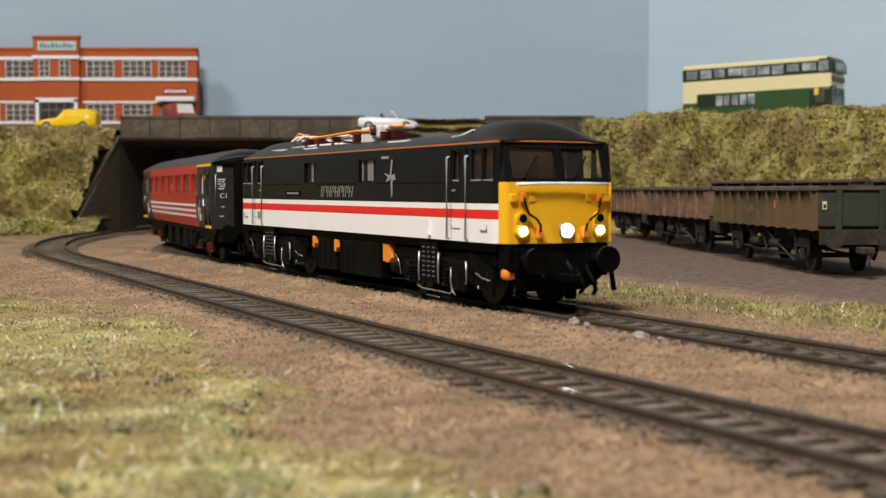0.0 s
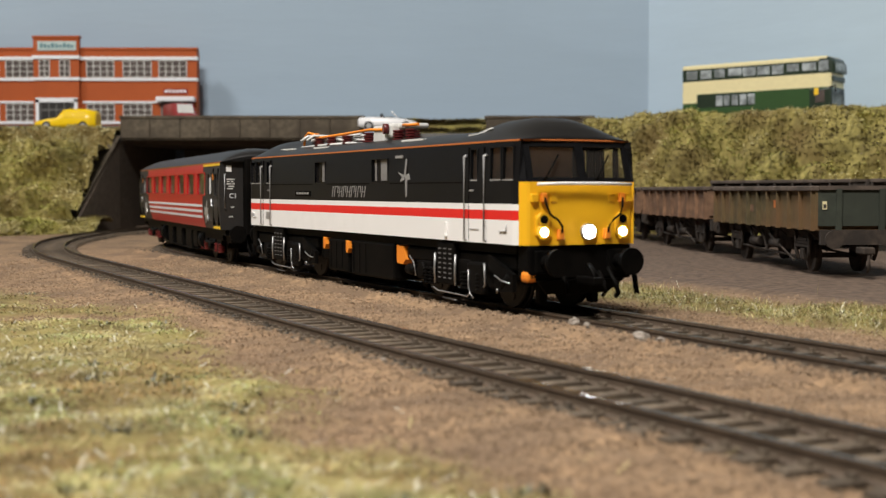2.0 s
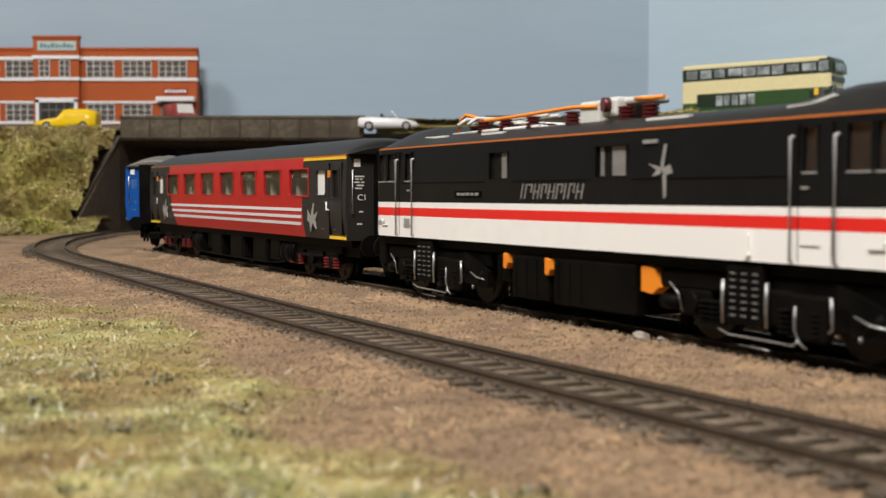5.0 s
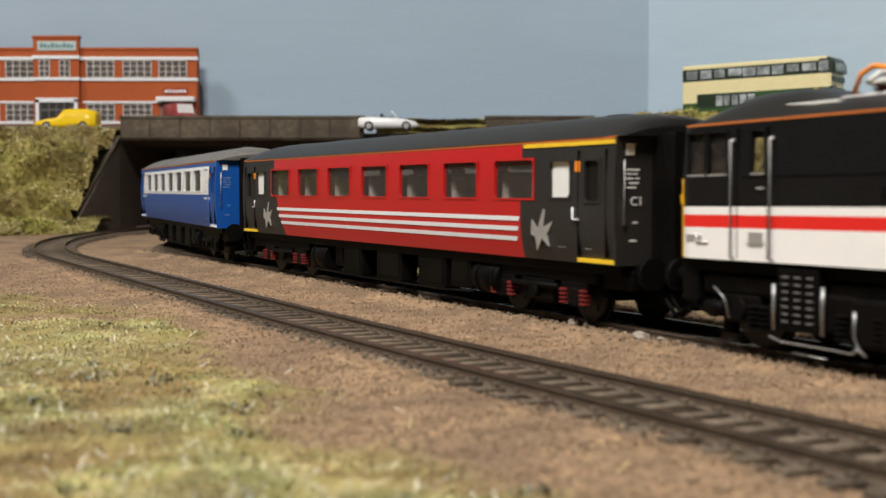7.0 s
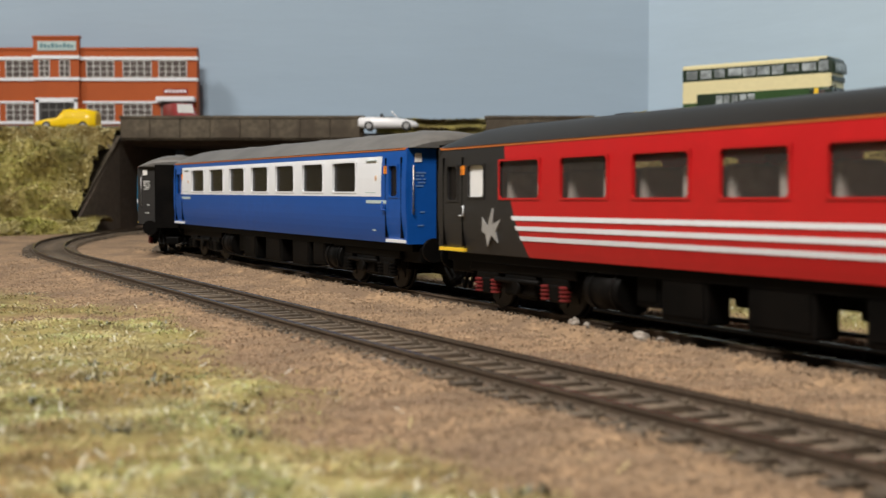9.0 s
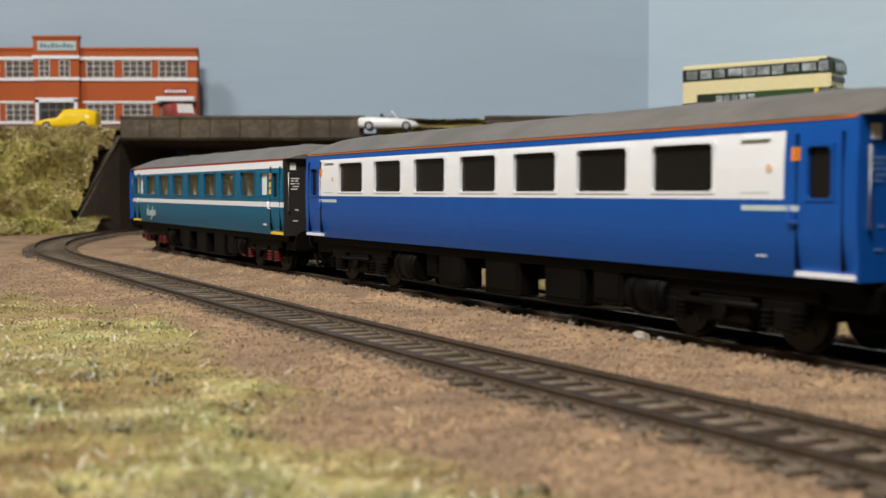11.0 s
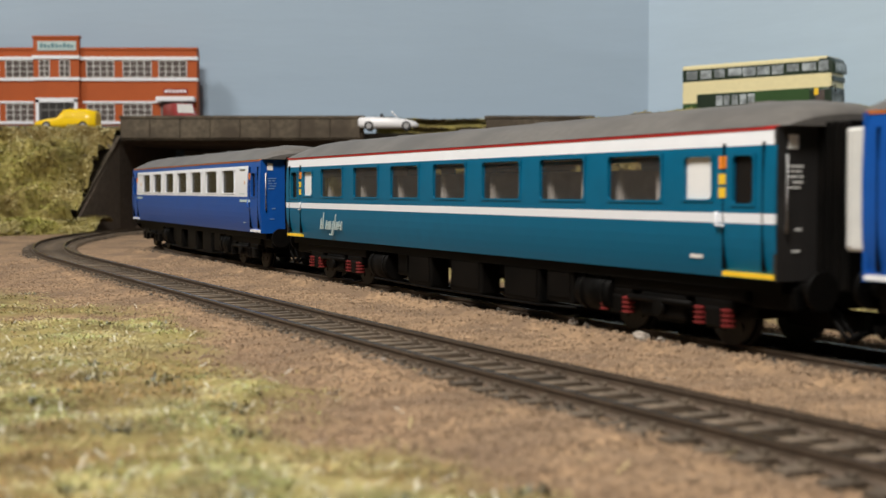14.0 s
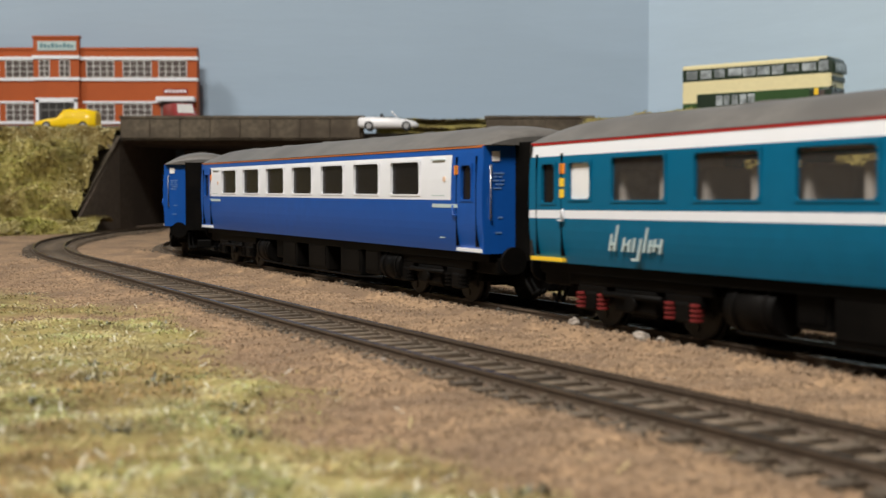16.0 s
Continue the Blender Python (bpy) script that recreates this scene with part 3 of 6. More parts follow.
# ---- low-relief factory ----
def factory():
    f = thing("factory_building", "red brick two-storey factory with white bands and steel windows", "building")
    y = 1270
    bm = bmesh.new()
    bx(bm, -470, -244, y, y + 14, 80, 170)
    part("wall", bm, "brick", f, "printed red brick wall")
    bm = bmesh.new()
    bx(bm, -404, -359, y - 6, y - 0.2, 80, 181)
    part("wall", bm, "brick", f, "projecting brick entrance bay")
    for x0, x1, z0, z1, yy in ((-470, -243, 170, 172.5, y - 1), (-405, -358, 181, 183.5, y - 7), (-470, -243, 160, 163.4, y - 1.6), (-470, -243, 139.5, 142.6, y - 1.6),
                               (-405, -358, 160.5, 164, y - 7.6), (-405, -358, 139.5, 142.6, y - 7.6), (-470, -404, 117.5, 119.5, y - 1.6), (-357, -280, 117.5, 119.5, y - 1.6), (-470, -404, 97, 99.5, y - 1.6), (-357, -243, 97, 99.5, y - 1.6)):
        bm = bmesh.new()
        bx(bm, x0, x1, yy, yy + 8, z0, z1, bev=0.3)
        part("band_course" if z0 < 168 else "coping", bm, "white" if z0 < 168 else "brick", f)
    # windows: x, z, width, height, columns
    spec = [(-433, 143.4, 28, 16, 4), (-353, 143.4, 27, 16, 4), (-317, 143.4, 28, 16, 4), (-281.5, 143.4, 27.5, 16, 4), (-398, 143.4, 10, 16, 2), (-378, 143.4, 10, 16, 2),
            (-433, 100.3, 28, 16.5, 4), (-353, 100.3, 27, 16.5, 4), (-317, 100.3, 28, 16.5, 4), (-466, 143.4, 26, 16, 4), (-466, 100.3, 26, 16.5, 4)]
    for x, z, w, h, cols in spec:
        yy = y - 6 if -405 < x < -360 else y
        win = new("window")
        win.parent = f
        bm = bmesh.new()
        bx(bm, x, x + w, yy - 0.5, yy - 0.1, z, z + h)
        part("pane", bm, "win_dark", win)
        bm = bmesh.new()
        for i in range(cols + 1):
            cx = x + w * i / cols
            bx(bm, cx - 0.38, cx + 0.38, yy - 1.1, yy - 0.5, z, z + h)
        for k in range(4):
            cz = z + h * k / 3
            bx(bm, x, x + w, yy - 1.0, yy - 0.55, cz - 0.3, cz + 0.3)
        part("frame", bm, "panto", win, "white steel glazing bars")
    # sign over the entrance
    bm = bmesh.new()
    bx(bm, -399.5, -361.5, y - 7, y - 6, 169, 178)
    sign = part("sign_board", bm, "sign_blue", f, "pale blue sign board with teal print")
    bm = bmesh.new()
    for i in range(9):
        bx(bm, -397 + i * 3.8, -394.4 + i * 3.8, y - 7.4, y - 7, 171.5, 176 - (i % 3) * 0.8)
    part("print_bar", bm, "sign_teal", sign)
    # entrance
    bm = bmesh.new()
    for x0, x1, z0, z1 in ((-402, -398.6, 88, 121), (-363.9, -360.5, 88, 121), (-402, -360.5, 118, 122.5)):
        bx(bm, x0, x1, y - 7.6, y - 5.8, z0, z1)
    part("entrance_surround", bm, "white", f)
    bm = bmesh.new()
    bx(bm, -398.6, -363.9, y - 6.6, y - 6.1, 88, 118)
    door = part("door", bm, "coach_dark", f, "glazed entrance doors")
    bm = bmesh.new()
    for cx in (-397, -389, -381.5, -373.5, -365.8):
        bx(bm, cx - 0.35, cx + 0.35, y - 7.1, y - 6.6, 88, 118)
    bx(bm, -397, -365.5, y - 7.0, y - 6.6, 110, 111.4)
    part("door_frame", bm, "road", door)
    # loading bay with canopy and small red sign
    bm = bmesh.new()
    bx(bm, -280, -248, y - 0.8, y - 0.2, 88, 119)
    part("loading_door", bm, "road", f, "grey loading door")
    bm = bmesh.new()
    bx(bm, -283, -245, y - 10, y - 0.4, 119, 123.6, bev=0.4)
    part("canopy", bm, "white", f, "white entrance canopy")
    bm = bmesh.new()
    bx(bm, -277, -253, y - 1.4, y - 0.2, 127, 131.5)
    part("small_sign", bm, "car_red", f, "small red and white sign")
    bm = bmesh.new()
    for i in range(6):
        bx(bm, -275.5 + i * 3.7, -273 + i * 3.7, y - 1.7, y - 1.4, 128, 130.6)
    part("small_sign_print", bm, "white", f)


# ---- road vehicles ----
def hull(bm, rows, mi=0):
    """Body from cross-sections: x, half width low, half width high, z low, z shoulder, z top."""
    secs = []
    for x, w0, w1, z0, z1, z2 in rows:
        secs.append([(x, -w0, z0), (x, -w0 * 1.02, (z0 + z1) / 2), (x, -w0, z1), (x, -w1, z2), (x, -w1 * 0.5, z2 + 0.25), (x, w1 * 0.5, z2 + 0.25), (x, w1, z2), (x, w0, z1), (x, w0 * 1.02, (z0 + z1) / 2), (x, w0, z0)])
    loft(bm, secs, smooth=True, closed=True)


def car(name, label, at, paint, kind):
    c = thing(name, label, "car", at=at)
    bm = bmesh.new()
    if kind == "van":  # rounded vintage three-box with a tall tail
        hull(bm, [(-28, 8, 7, 3.5, 9, 15), (-26.5, 10, 8.5, 2.5, 10, 17.3), (-18, 10.8, 9, 2.2, 10.5, 18.8), (-5, 10.8, 9, 2.2, 10.5, 18.9), (1, 10.8, 8.8, 2.2, 10.5, 18), (7, 10.8, 9.5, 2.2, 10, 11.2), (18, 10.3, 8.5, 2.4, 8.5, 9.6), (26, 9, 7, 3, 7.5, 8.2), (28, 7, 5, 4, 6, 6.4)])
    elif kind == "open":
        hull(bm, [(-26, 8.5, 7.5, 4, 8, 9.6), (-24, 10.2, 9, 2.8, 9, 11.2), (-14, 10.8, 9.4, 2.2, 9.4, 11.6), (-4, 10.8, 9.4, 2.2, 9.2, 11.2), (6, 10.8, 9.2, 2.2, 9, 10.9), (16, 10.3, 8.6, 2.4, 8, 9.6), (24, 9, 7, 3, 6.5, 7.6), (26.5, 7, 5, 3.6, 5, 5.4)])
    elif kind == "lorry":
        hull(bm, [(-27, 10.4, 10, 3, 12, 22), (-26, 11, 10.4, 2.5, 13, 23.5), (4, 11, 10.4, 2.5, 13, 23.5), (10, 11, 9.6, 2.5, 13, 22.6), (16, 10.6, 9.8, 2.5, 12, 13.4), (24, 10, 8.6, 3, 10, 11), (27, 8.6, 7, 3.6, 8, 8.6)])
    else:
        hull(bm, [(-26, 9, 8, 3.5, 9, 12), (-20, 10.8, 9, 2.2, 10, 17.6), (2, 10.8, 8.6, 2.2, 10, 17.8), (9, 10.8, 9.4, 2.2, 9.6, 10.8), (24, 9.6, 8, 2.6, 7.6, 8.8), (27, 8, 6, 3.4, 5.6, 6)])
    part("body", bm, paint, c)
    if kind == "open":
        bm = bmesh.new()
        poly(bm, [(8.5, -8, 11), (8.5, 8, 11), (3, 7, 16.2), (3, -7, 16.2)], (0.5, 0, 0.2))
        part("windscreen", bm, "win_dark", c)
        bm = bmesh.new()
        bar(bm, [(9, -8.4, 10.8), (3, -7.3, 16.6), (3, 7.3, 16.6), (9, 8.4, 10.8)], 0.5)
        part("windscreen_frame", bm, "car_white", c)
        for yy in (-4.6, 4.6):
            bm = bmesh.new()
            bx(bm, -7, -4.2, yy - 2.6, yy + 2.6, 9, 14.4, bev=0.9)
            part("seat", bm, "tyre", c)
        bm = bmesh.new()
        bx(bm, -14.5, 4, -7, 7, 11.7, 12.0)
        part("cockpit", bm, "tyre", c)
    else:
        for yy in (-1, 1):
            for x0, x1 in ((-19, -9), (-7.5, 1.5)):
                bm = bmesh.new()
                poly(bm, [(x0, yy * 10.6, 11.8), (x1, yy * 10.6, 11.8), (x1 - 0.8, yy * 9.5, 16.8), (x0 + 0.6, yy * 9.5, 16.8)], (0, yy * 0.25, 0))
                part("side_window", bm, "win_dark" if kind == "saloon" else ("panto" if kind == "lorry" else paint), c)
        bm = bmesh.new()
        k = 6.2 if kind == "lorry" else 0
        poly(bm, [(9.2 + k, -8, 11.2 + k * 0.4), (9.2 + k, 8, 11.2 + k * 0.4), (2.8 + k * 1.3, 7.4, 17.2 + k * 0.8), (2.8 + k * 1.3, -7.4, 17.2 + k * 0.8)], (0.4, 0, 0.3))
        part("windscreen", bm, "panto" if kind == "lorry" else "win_dark", c)
    for x in (-16.5, 16):
        for yy in (-1, 1):
            bm = bmesh.new()
            cy(bm, (x, yy * 8, 4), (x, yy * 11.1, 4), 4, 18)
            w = part("wheel", bm, "tyre", c)
            bm = bmesh.new()
            cy(bm, (x, yy * 11.0, 4), (x, yy * 11.4, 4), 2.4, 14)
            part("hub_cap", bm, "silver", w)
    return c


def bus(at):
    b = thing("double_decker_bus", "green and cream double-decker bus on the bank road", "bus", at=at)
    L0, L1, W = -65, 69, 16.0
    for z0, z1, m in ((4, 20, "bus_green"), (20, 31.5, "bus_green"), (31.5, 43, "bus_cream"), (43, 53.6, "bus_dark"), (53.6, 55.6, "bus_cream")):
        bm = bmesh.new()
        secs = []
        for x, k in ((L0, 0.97), (L0 + 1.5, 1), (L1 - 6, 1), (L1 - 2 - (2.5 if z0 > 42 else 0), 0.97), (L1 - (3.4 if z0 > 42 else 0), 0.9)):
            secs.append([(x, -W * k, z0), (x, -W * k, z1), (x, W * k, z1), (x, W * k, z0)])
        loft(bm, secs, closed=True)
        part("body_panel", bm, m, b)
    bm = bmesh.new()
    loft(bm, [[(x, -W * k, 55.6), (x, -W * k * 0.92, 57.2), (x, W * k * 0.92, 57.2), (x, W * k, 55.6)] for x, k in ((L0, 0.96), (L0 + 3, 1), (L1 - 8, 1), (L1 - 4, 0.93))])
    part("roof", bm, "bus_cream", b, "cream roof")
    rnd = random.Random(4)
    for yy in (-1, 1):
        for i in range(9):
            x = L0 + 4 + i * 13.2
            bm = bmesh.new()
            bx(bm, x, x + rnd.uniform(9.6, 12.4), *sorted((yy * W - yy * 0.3, yy * W + yy * 0.25)), 45 + rnd.uniform(-0.6, 1.2), 52.2, bev=0.2)
            part("side_window", bm, "bus_glass", b)
        bm = bmesh.new()
        bx(bm, L0 + 14, L0 + 66, *sorted((yy * W - yy * 0.3, yy * W + yy * 0.15)), 19.5, 31)
        part("window_band", bm, "bus_dark", b)
        for i in range(5):
            x = L0 + 32 + i * 7.4
            bm = bmesh.new()
            bx(bm, x, x + rnd.uniform(5, 6.6), *sorted((yy * W - yy * 0.2, yy * W + yy * 0.35)), 20.5, 29.6, bev=0.2)
            part("side_window", bm, "bus_glass", b)
        bm = bmesh.new()
        bx(bm, L0 + 0.3, L0 + 14, *sorted((yy * W - yy * 0.3, yy * W + yy * 0.2)), 24, 31.6)
        part("rear_quarter", bm, "bus_cream", b)
    for z0, z1, dx in ((43.6, 54.6, -3.2), (16, 30, 0.2)):
        bm = bmesh.new()
        bx(bm, L1 + dx - 0.4, L1 + dx + 0.4, -W + 2.5, W - 2.5, z0, z1, bev=0.3)
        bx(bm, L1 + dx - 7, L1 + dx - 1.5, -W - 0.25, -W + 1, z0 + 1, z1 - 1.5)
        part("windscreen", bm, "bus_glass", b)
    for x in (-36, 36):
        for yy in (-1, 1):
            bm = bmesh.new()
            cy(bm, (x, yy * 12, 6.5), (x, yy * 16.4, 6.5), 6.5, 20)
            part("wheel", bm, "tyre", b)
    bm = bmesh.new()
    bar(bm, [(L1 - 1, -W, 31), (L1 + 5, -W - 3, 32), (L1 + 5, -W - 3, 27)], 0.7)
    part("mirror", bm, "tyre", b)
    bm = bmesh.new()
    loft(bm, [[(x, -W * k, 43.2), (x, -W * k, z1 - 2), (x, -W * k * 0.8, z1), (x, W * k * 0.8, z1), (x, W * k, z1 - 2), (x, W * k, 43.2)] for x, k, z1 in ((L1 - 10, 1.01, 57.0), (L1 - 3, 1.0, 56.6), (L1 + 1, 0.93, 54.5), (L1 + 3, 0.84, 51))], closed=True)
    dome = part("front_dome", bm, "bus_dark", b, "rounded dark green upper front")
    bm = bmesh.new()
    bx(bm, L1 + 0.6, L1 + 3.3, -W + 3.4, W - 3.4, 44.6, 51.4, bev=0.6)
    bx(bm, L1 - 8, L1 - 2, -W - 0.35, -W + 0.4, 44.8, 53.4, bev=0.3)
    part("front_window", bm, "bus_glass", dome)
    bm = bmesh.new()
    bx(bm, L1 - 19, L1 + 0.6, -W - 0.3, W + 0.3, 4.4, 31.2, bev=1.6)
    bx(bm, L1 - 1, L1 + 1.4, -W + 2, W - 2, 36, 40.4, bev=0.4)
    part("front_panel", bm, "bus_dark", b, "dark green front with black glazing")
    bm = bmesh.new()
    bx(bm, L1 - 13, L1 - 5, -W - 0.6, -W - 0.3, 19, 29, bev=0.2)
    part("door_window", bm, "win_dark", b)
    bm = bmesh.new()
    bx(bm, L1 - 14, L1 - 10, -W - 0.8, -W, 25, 31, bev=0.6)
    part("side_lamp", bm, "line_yellow", b)
    return b


# Opaque panes: the pale sky showing in the glass is put into the colour.
M["bus_glass"] = mat("bus_sky_toned_glazing", (0.36, 0.40, 0.43), 0.1, vary=0.5, grain=140, coarse=90, second=(0.16, 0.18, 0.19))
M["bus_dark"] = mat("bus_dark_green_band", (0.02, 0.035, 0.022), 0.35, vary=0.2)


# ---- wagons in the siding ----
def wagon(name, label, at, paint, end_paint, half=52.0, top=32.0, bottom=17.0, ribs=9):
    w = thing(name, label, "wagon", "wagons in the siding", at=at)
    W = 16.5
    bm = bmesh.new()
    t = 1.0
    bx(bm, -half, half, -W, -W + t, bottom, top)
    bx(bm, -half, half, W - t, W, bottom, top)
    bx(bm, -half + t, half - t, -W + t, W - t, bottom, bottom + 1.5)
    part("body", bm, paint, w)
    for x in (-half, half - t):
        bm = bmesh.new()
        bx(bm, x, x + t, -W + t, W - t, bottom + 1.5, top)
        part("end_panel", bm, end_paint, w)
    bm = bmesh.new()
    for y0, y1 in ((-W - 1.8, -W + 1.3), (W - 1.3, W + 1.8)):
        bx(bm, -half - 0.6, half + 0.6, y0, y1, top - 0.9, top + 1.0, bev=0.4)
    for x0 in (-half - 0.8, half - 1.2):
        bx(bm, x0, x0 + 2, -W + 1.3, W - 1.3, top - 0.4, top + 1.1)
    part("top_rim", bm, "wagon_rim", w, "dusty top rim")
    bm = bmesh.new()
    bx(bm, -half + 1.2, half - 1.2, -W + 1.2, W - 1.2, top - 5, top - 3.4)
    part("load", bm, "wagon_dark", w)
    for i in range(ribs + 1):
        x = -half + 1 + (2 * half - 2) * i / ribs
        for yy in (-1, 1):
            bm = bmesh.new()
            bx(bm, x - 0.55, x + 0.55, yy * W - 1.5, yy * W + 1.5, bottom - 0.3, top - 0.4)
            part("rib", bm, paint, w)
    for x in (-half, half):
        sx = 1 if x > 0 else -1
        for yy in (-8, 8):
            bm = bmesh.new()
            bx(bm, x - 0.2, x + sx * 1.2, yy - 1, yy + 1, bottom, top) if sx > 0 else bx(bm, x - 1.2, x + 0.2, yy - 1, yy + 1, bottom, top)
            part("end_post", bm, end_paint, w)
        for yy in (-11.35, 11.35):
            bm = bmesh.new()
            cy(bm, (x, yy, 13.2), (x + sx * 5, yy, 13.2), 1.5, 12)
            cy(bm, (x + sx * 5, yy, 13.2), (x + sx * 6, yy, 13.2), 3.4, 16)
            part("buffer", bm, "wagon_frame", w)
        bm = bmesh.new()
        bx(bm, min(x, x + sx * 2), max(x, x + sx * 2), -15, 15, 11.2, 16.6)
        part("headstock", bm, "wagon_frame", w)
        bm = bmesh.new()
        bx(bm, min(x + sx * 2, x + sx * 10), max(x + sx * 2, x + sx * 10), -2.2, 2.2, 8, 10.5, bev=0.5)
        bar(bm, [(x + sx * 9, 0, 9), (x + sx * 9.5, 0, 3), (x + sx * 8, 0, 1.5)], 0.6)
        part("coupling", bm, "wagon_frame", w)
    bm = bmesh.new()
    for yy in (-10, 10):
        bx(bm, -half + 2, half - 2, yy - 1, yy + 1, 12.4, 16.8)
    part("solebar", bm, "wagon_frame", w)
    if paint == "wagon_green":
        for x0, z0, w0, m in ((half * 0.28, 24, 5, "orange"), (-half * 0.2, 22, 5, "wagon_rust")):
            bm = bmesh.new()
            bx(bm, x0, x0 + w0, -W - 0.1, -W + 0.3, z0, z0 + 3)
            part("rust_patch", bm, m, w)
        bm = bmesh.new()
        bx(bm, half, half + 0.3, -13.9, -12.3, 24.0, 27.0)
        part("notice_plate", bm, "bus_cream", w, "small cream notice plate")
        bm = bmesh.new()
        bx(bm, half + 0.3, half + 0.4, -13.6, -12.6, 24.5, 26.0)
        part("notice_bar", bm, "wagon_dark", w)
    for x in (-half * 0.65, half * 0.65):
        for yy in (-1, 1):
            bm = bmesh.new()
            poly(bm, [(x - 5.5, yy * 11, 15), (x + 5.5, yy * 11, 15), (x + 2.2, yy * 11, 4.2), (x - 2.2, yy * 11, 4.2)], (0, yy * 1.2, 0))
            bx(bm, x - 2.4, x + 2.4, yy * 12.4 - 1, yy * 12.4 + 1, 4.6, 9, bev=0.5)
            for k in range(3):
                bx(bm, x - 7 + k, x + 7 - k, yy * 12.6 - 0.8, yy * 12.6 + 0.8, 9.4 + k * 1.2, 10.4 + k * 1.2)
            part("axle_guard", bm, "wagon_frame", w)
        bm = bmesh.new()
        for yy in (-8.6, 8.6):
            cy(bm, (x, yy - 1.2, 6.2), (x, yy + 1.2, 6.2), 6.2, 22)
        cy(bm, (x, -9, 6.2), (x, 9, 6.2), 1, 8)
        part("wheelset", bm, "wagon_frame", w)
    for x in (-half * 0.2, half * 0.2):
        bm = bmesh.new()
        loft(bm, [[(x - a, -b, z), (x + a, -b, z), (x + a, b, z), (x - a, b, z)] for a, b, z in ((9, 11.5, 16.6), (6, 9, 10), (5, 8.5, 7.2))], closed=True)
        part("hopper_chute", bm, "wagon_frame", w)
        for yy in (-1, 1):
            bm = bmesh.new()
            cy(bm, (x - 7, yy * 12.8, 9.6), (x + 5, yy * 12.8, 9.6), 1.9, 12)
            part("brake_cylinder", bm, "wagon_frame", w)
            bm = bmesh.new()
            bar(bm, [(x - 10, yy * 13.4, 15.8), (x - 4, yy * 13.4, 9), (x + 3, yy * 13.4, 15.8)], 0.6)
            part("v_hanger", bm, "wagon_frame", w)
    for x in (-half * 0.65, half * 0.65):
        for yy in (-1, 1):
            for e in (-7.5, 7.5):
                bm = bmesh.new()
                bar(bm, [(x + e, yy * 13, 15.6), (x + e, yy * 13, 8.4), (x + e * 0.8, yy * 12.4, 4.6)], 0.75)
                part("brake_hanger", bm, "wagon_frame", w)
    for yy in (-1, 1):
        bm = bmesh.new()
        bar(bm, [(-half * 0.55, yy * 12.5, 7), (half * 0.5, yy * 12.5, 5.5)], 0.5)
        bar(bm, [(-8, yy * 12.6, 14), (-1, yy * 12.6, 5.8), (6, yy * 12.6, 14)], 0.6)
        bar(bm, [(4, yy * 13.5, 13), (half * 0.55, yy * 14, 4)], 0.45)
        part("brake_lever", bm, "wagon_frame", w)
        for k in range(-3, 4):
            bm = bmesh.new()
            poly(bm, [(k * half * 0.27 - 0.6, yy * 11, 12.6), (k * half * 0.27 + 0.6, yy * 11, 12.6), (k * half * 0.27 + 0.6, yy * 16, 17), (k * half * 0.27 - 0.6, yy * 16, 17)], (0, 0, 0.8))
            part("bracket", bm, "wagon_frame", w)
    return w


# ---- the train ----
def wheelset(parent, x, z, r, gauge=7.6, mats="wheel"):
    bm = bmesh.new()
    for yy in (-1, 1):
        cy(bm, (0, yy * (gauge - 0.3), 0), (0, yy * (gauge + 0.5), 0), r + 0.6, 28)
        cy(bm, (0, yy * (gauge + 0.5), 0), (0, yy * (gauge + 2.4), 0), r, 28)
        for k in range(4):
            a = k * math.pi / 2
            cy(bm, (r * .62 * math.cos(a), yy * (gauge + 2.4), r * .62 * math.sin(a)), (r * .62 * math.cos(a), yy * (gauge + 2.7), r * .62 * math.sin(a)), r * 0.16, 8)
    cy(bm, (0, -gauge - 3.4, 0), (0, gauge + 3.4, 0), 1.0, 10)
    ob = part("wheelset", bm, mats, parent, at=mp(x, 0, z))
    WHEELS.append((ob, x, z, r))
    return ob


WHEELS = []


def side_y(z, w):
    """Half width of a coach at the height z: tucked in low down and slightly towards the roof."""
    if z < 26:
        return w - 1.5 * ((26 - z) / 11) ** 2
    return w - 0.7 * max(0, (z - 32) / 11) ** 2


def wall_sheet(bm, side, w, xs, zs, holes, pick, drift=lambda x, z: 0.0):
    """A body side as a sheet of panels with real window openings; pick gives the paint of each panel."""
    xs, zs = sorted(set(xs)), sorted(set(zs))
    vs = {(x, z): bm.verts.new((x + drift(x, z), side * side_y(z, w), z)) for x in xs for z in zs}
    for x0, x1 in zip(xs, xs[1:]):
        for z0, z1 in zip(zs, zs[1:]):
            mx, mz = (x0 + x1) / 2, (z0 + z1) / 2
            if any(h[0] < mx < h[1] and h[2] < mz < h[3] for h in holes):
                continue
            f = bm.faces.new((vs[x0, z0], vs[x1, z0], vs[x1, z1], vs[x0, z1]))
            f.material_index = pick(mx, mz)


COACH_WINDOWS = [(-96.5 + 29.1 * i, -77.3 + 29.1 * i) for i in range(7)]


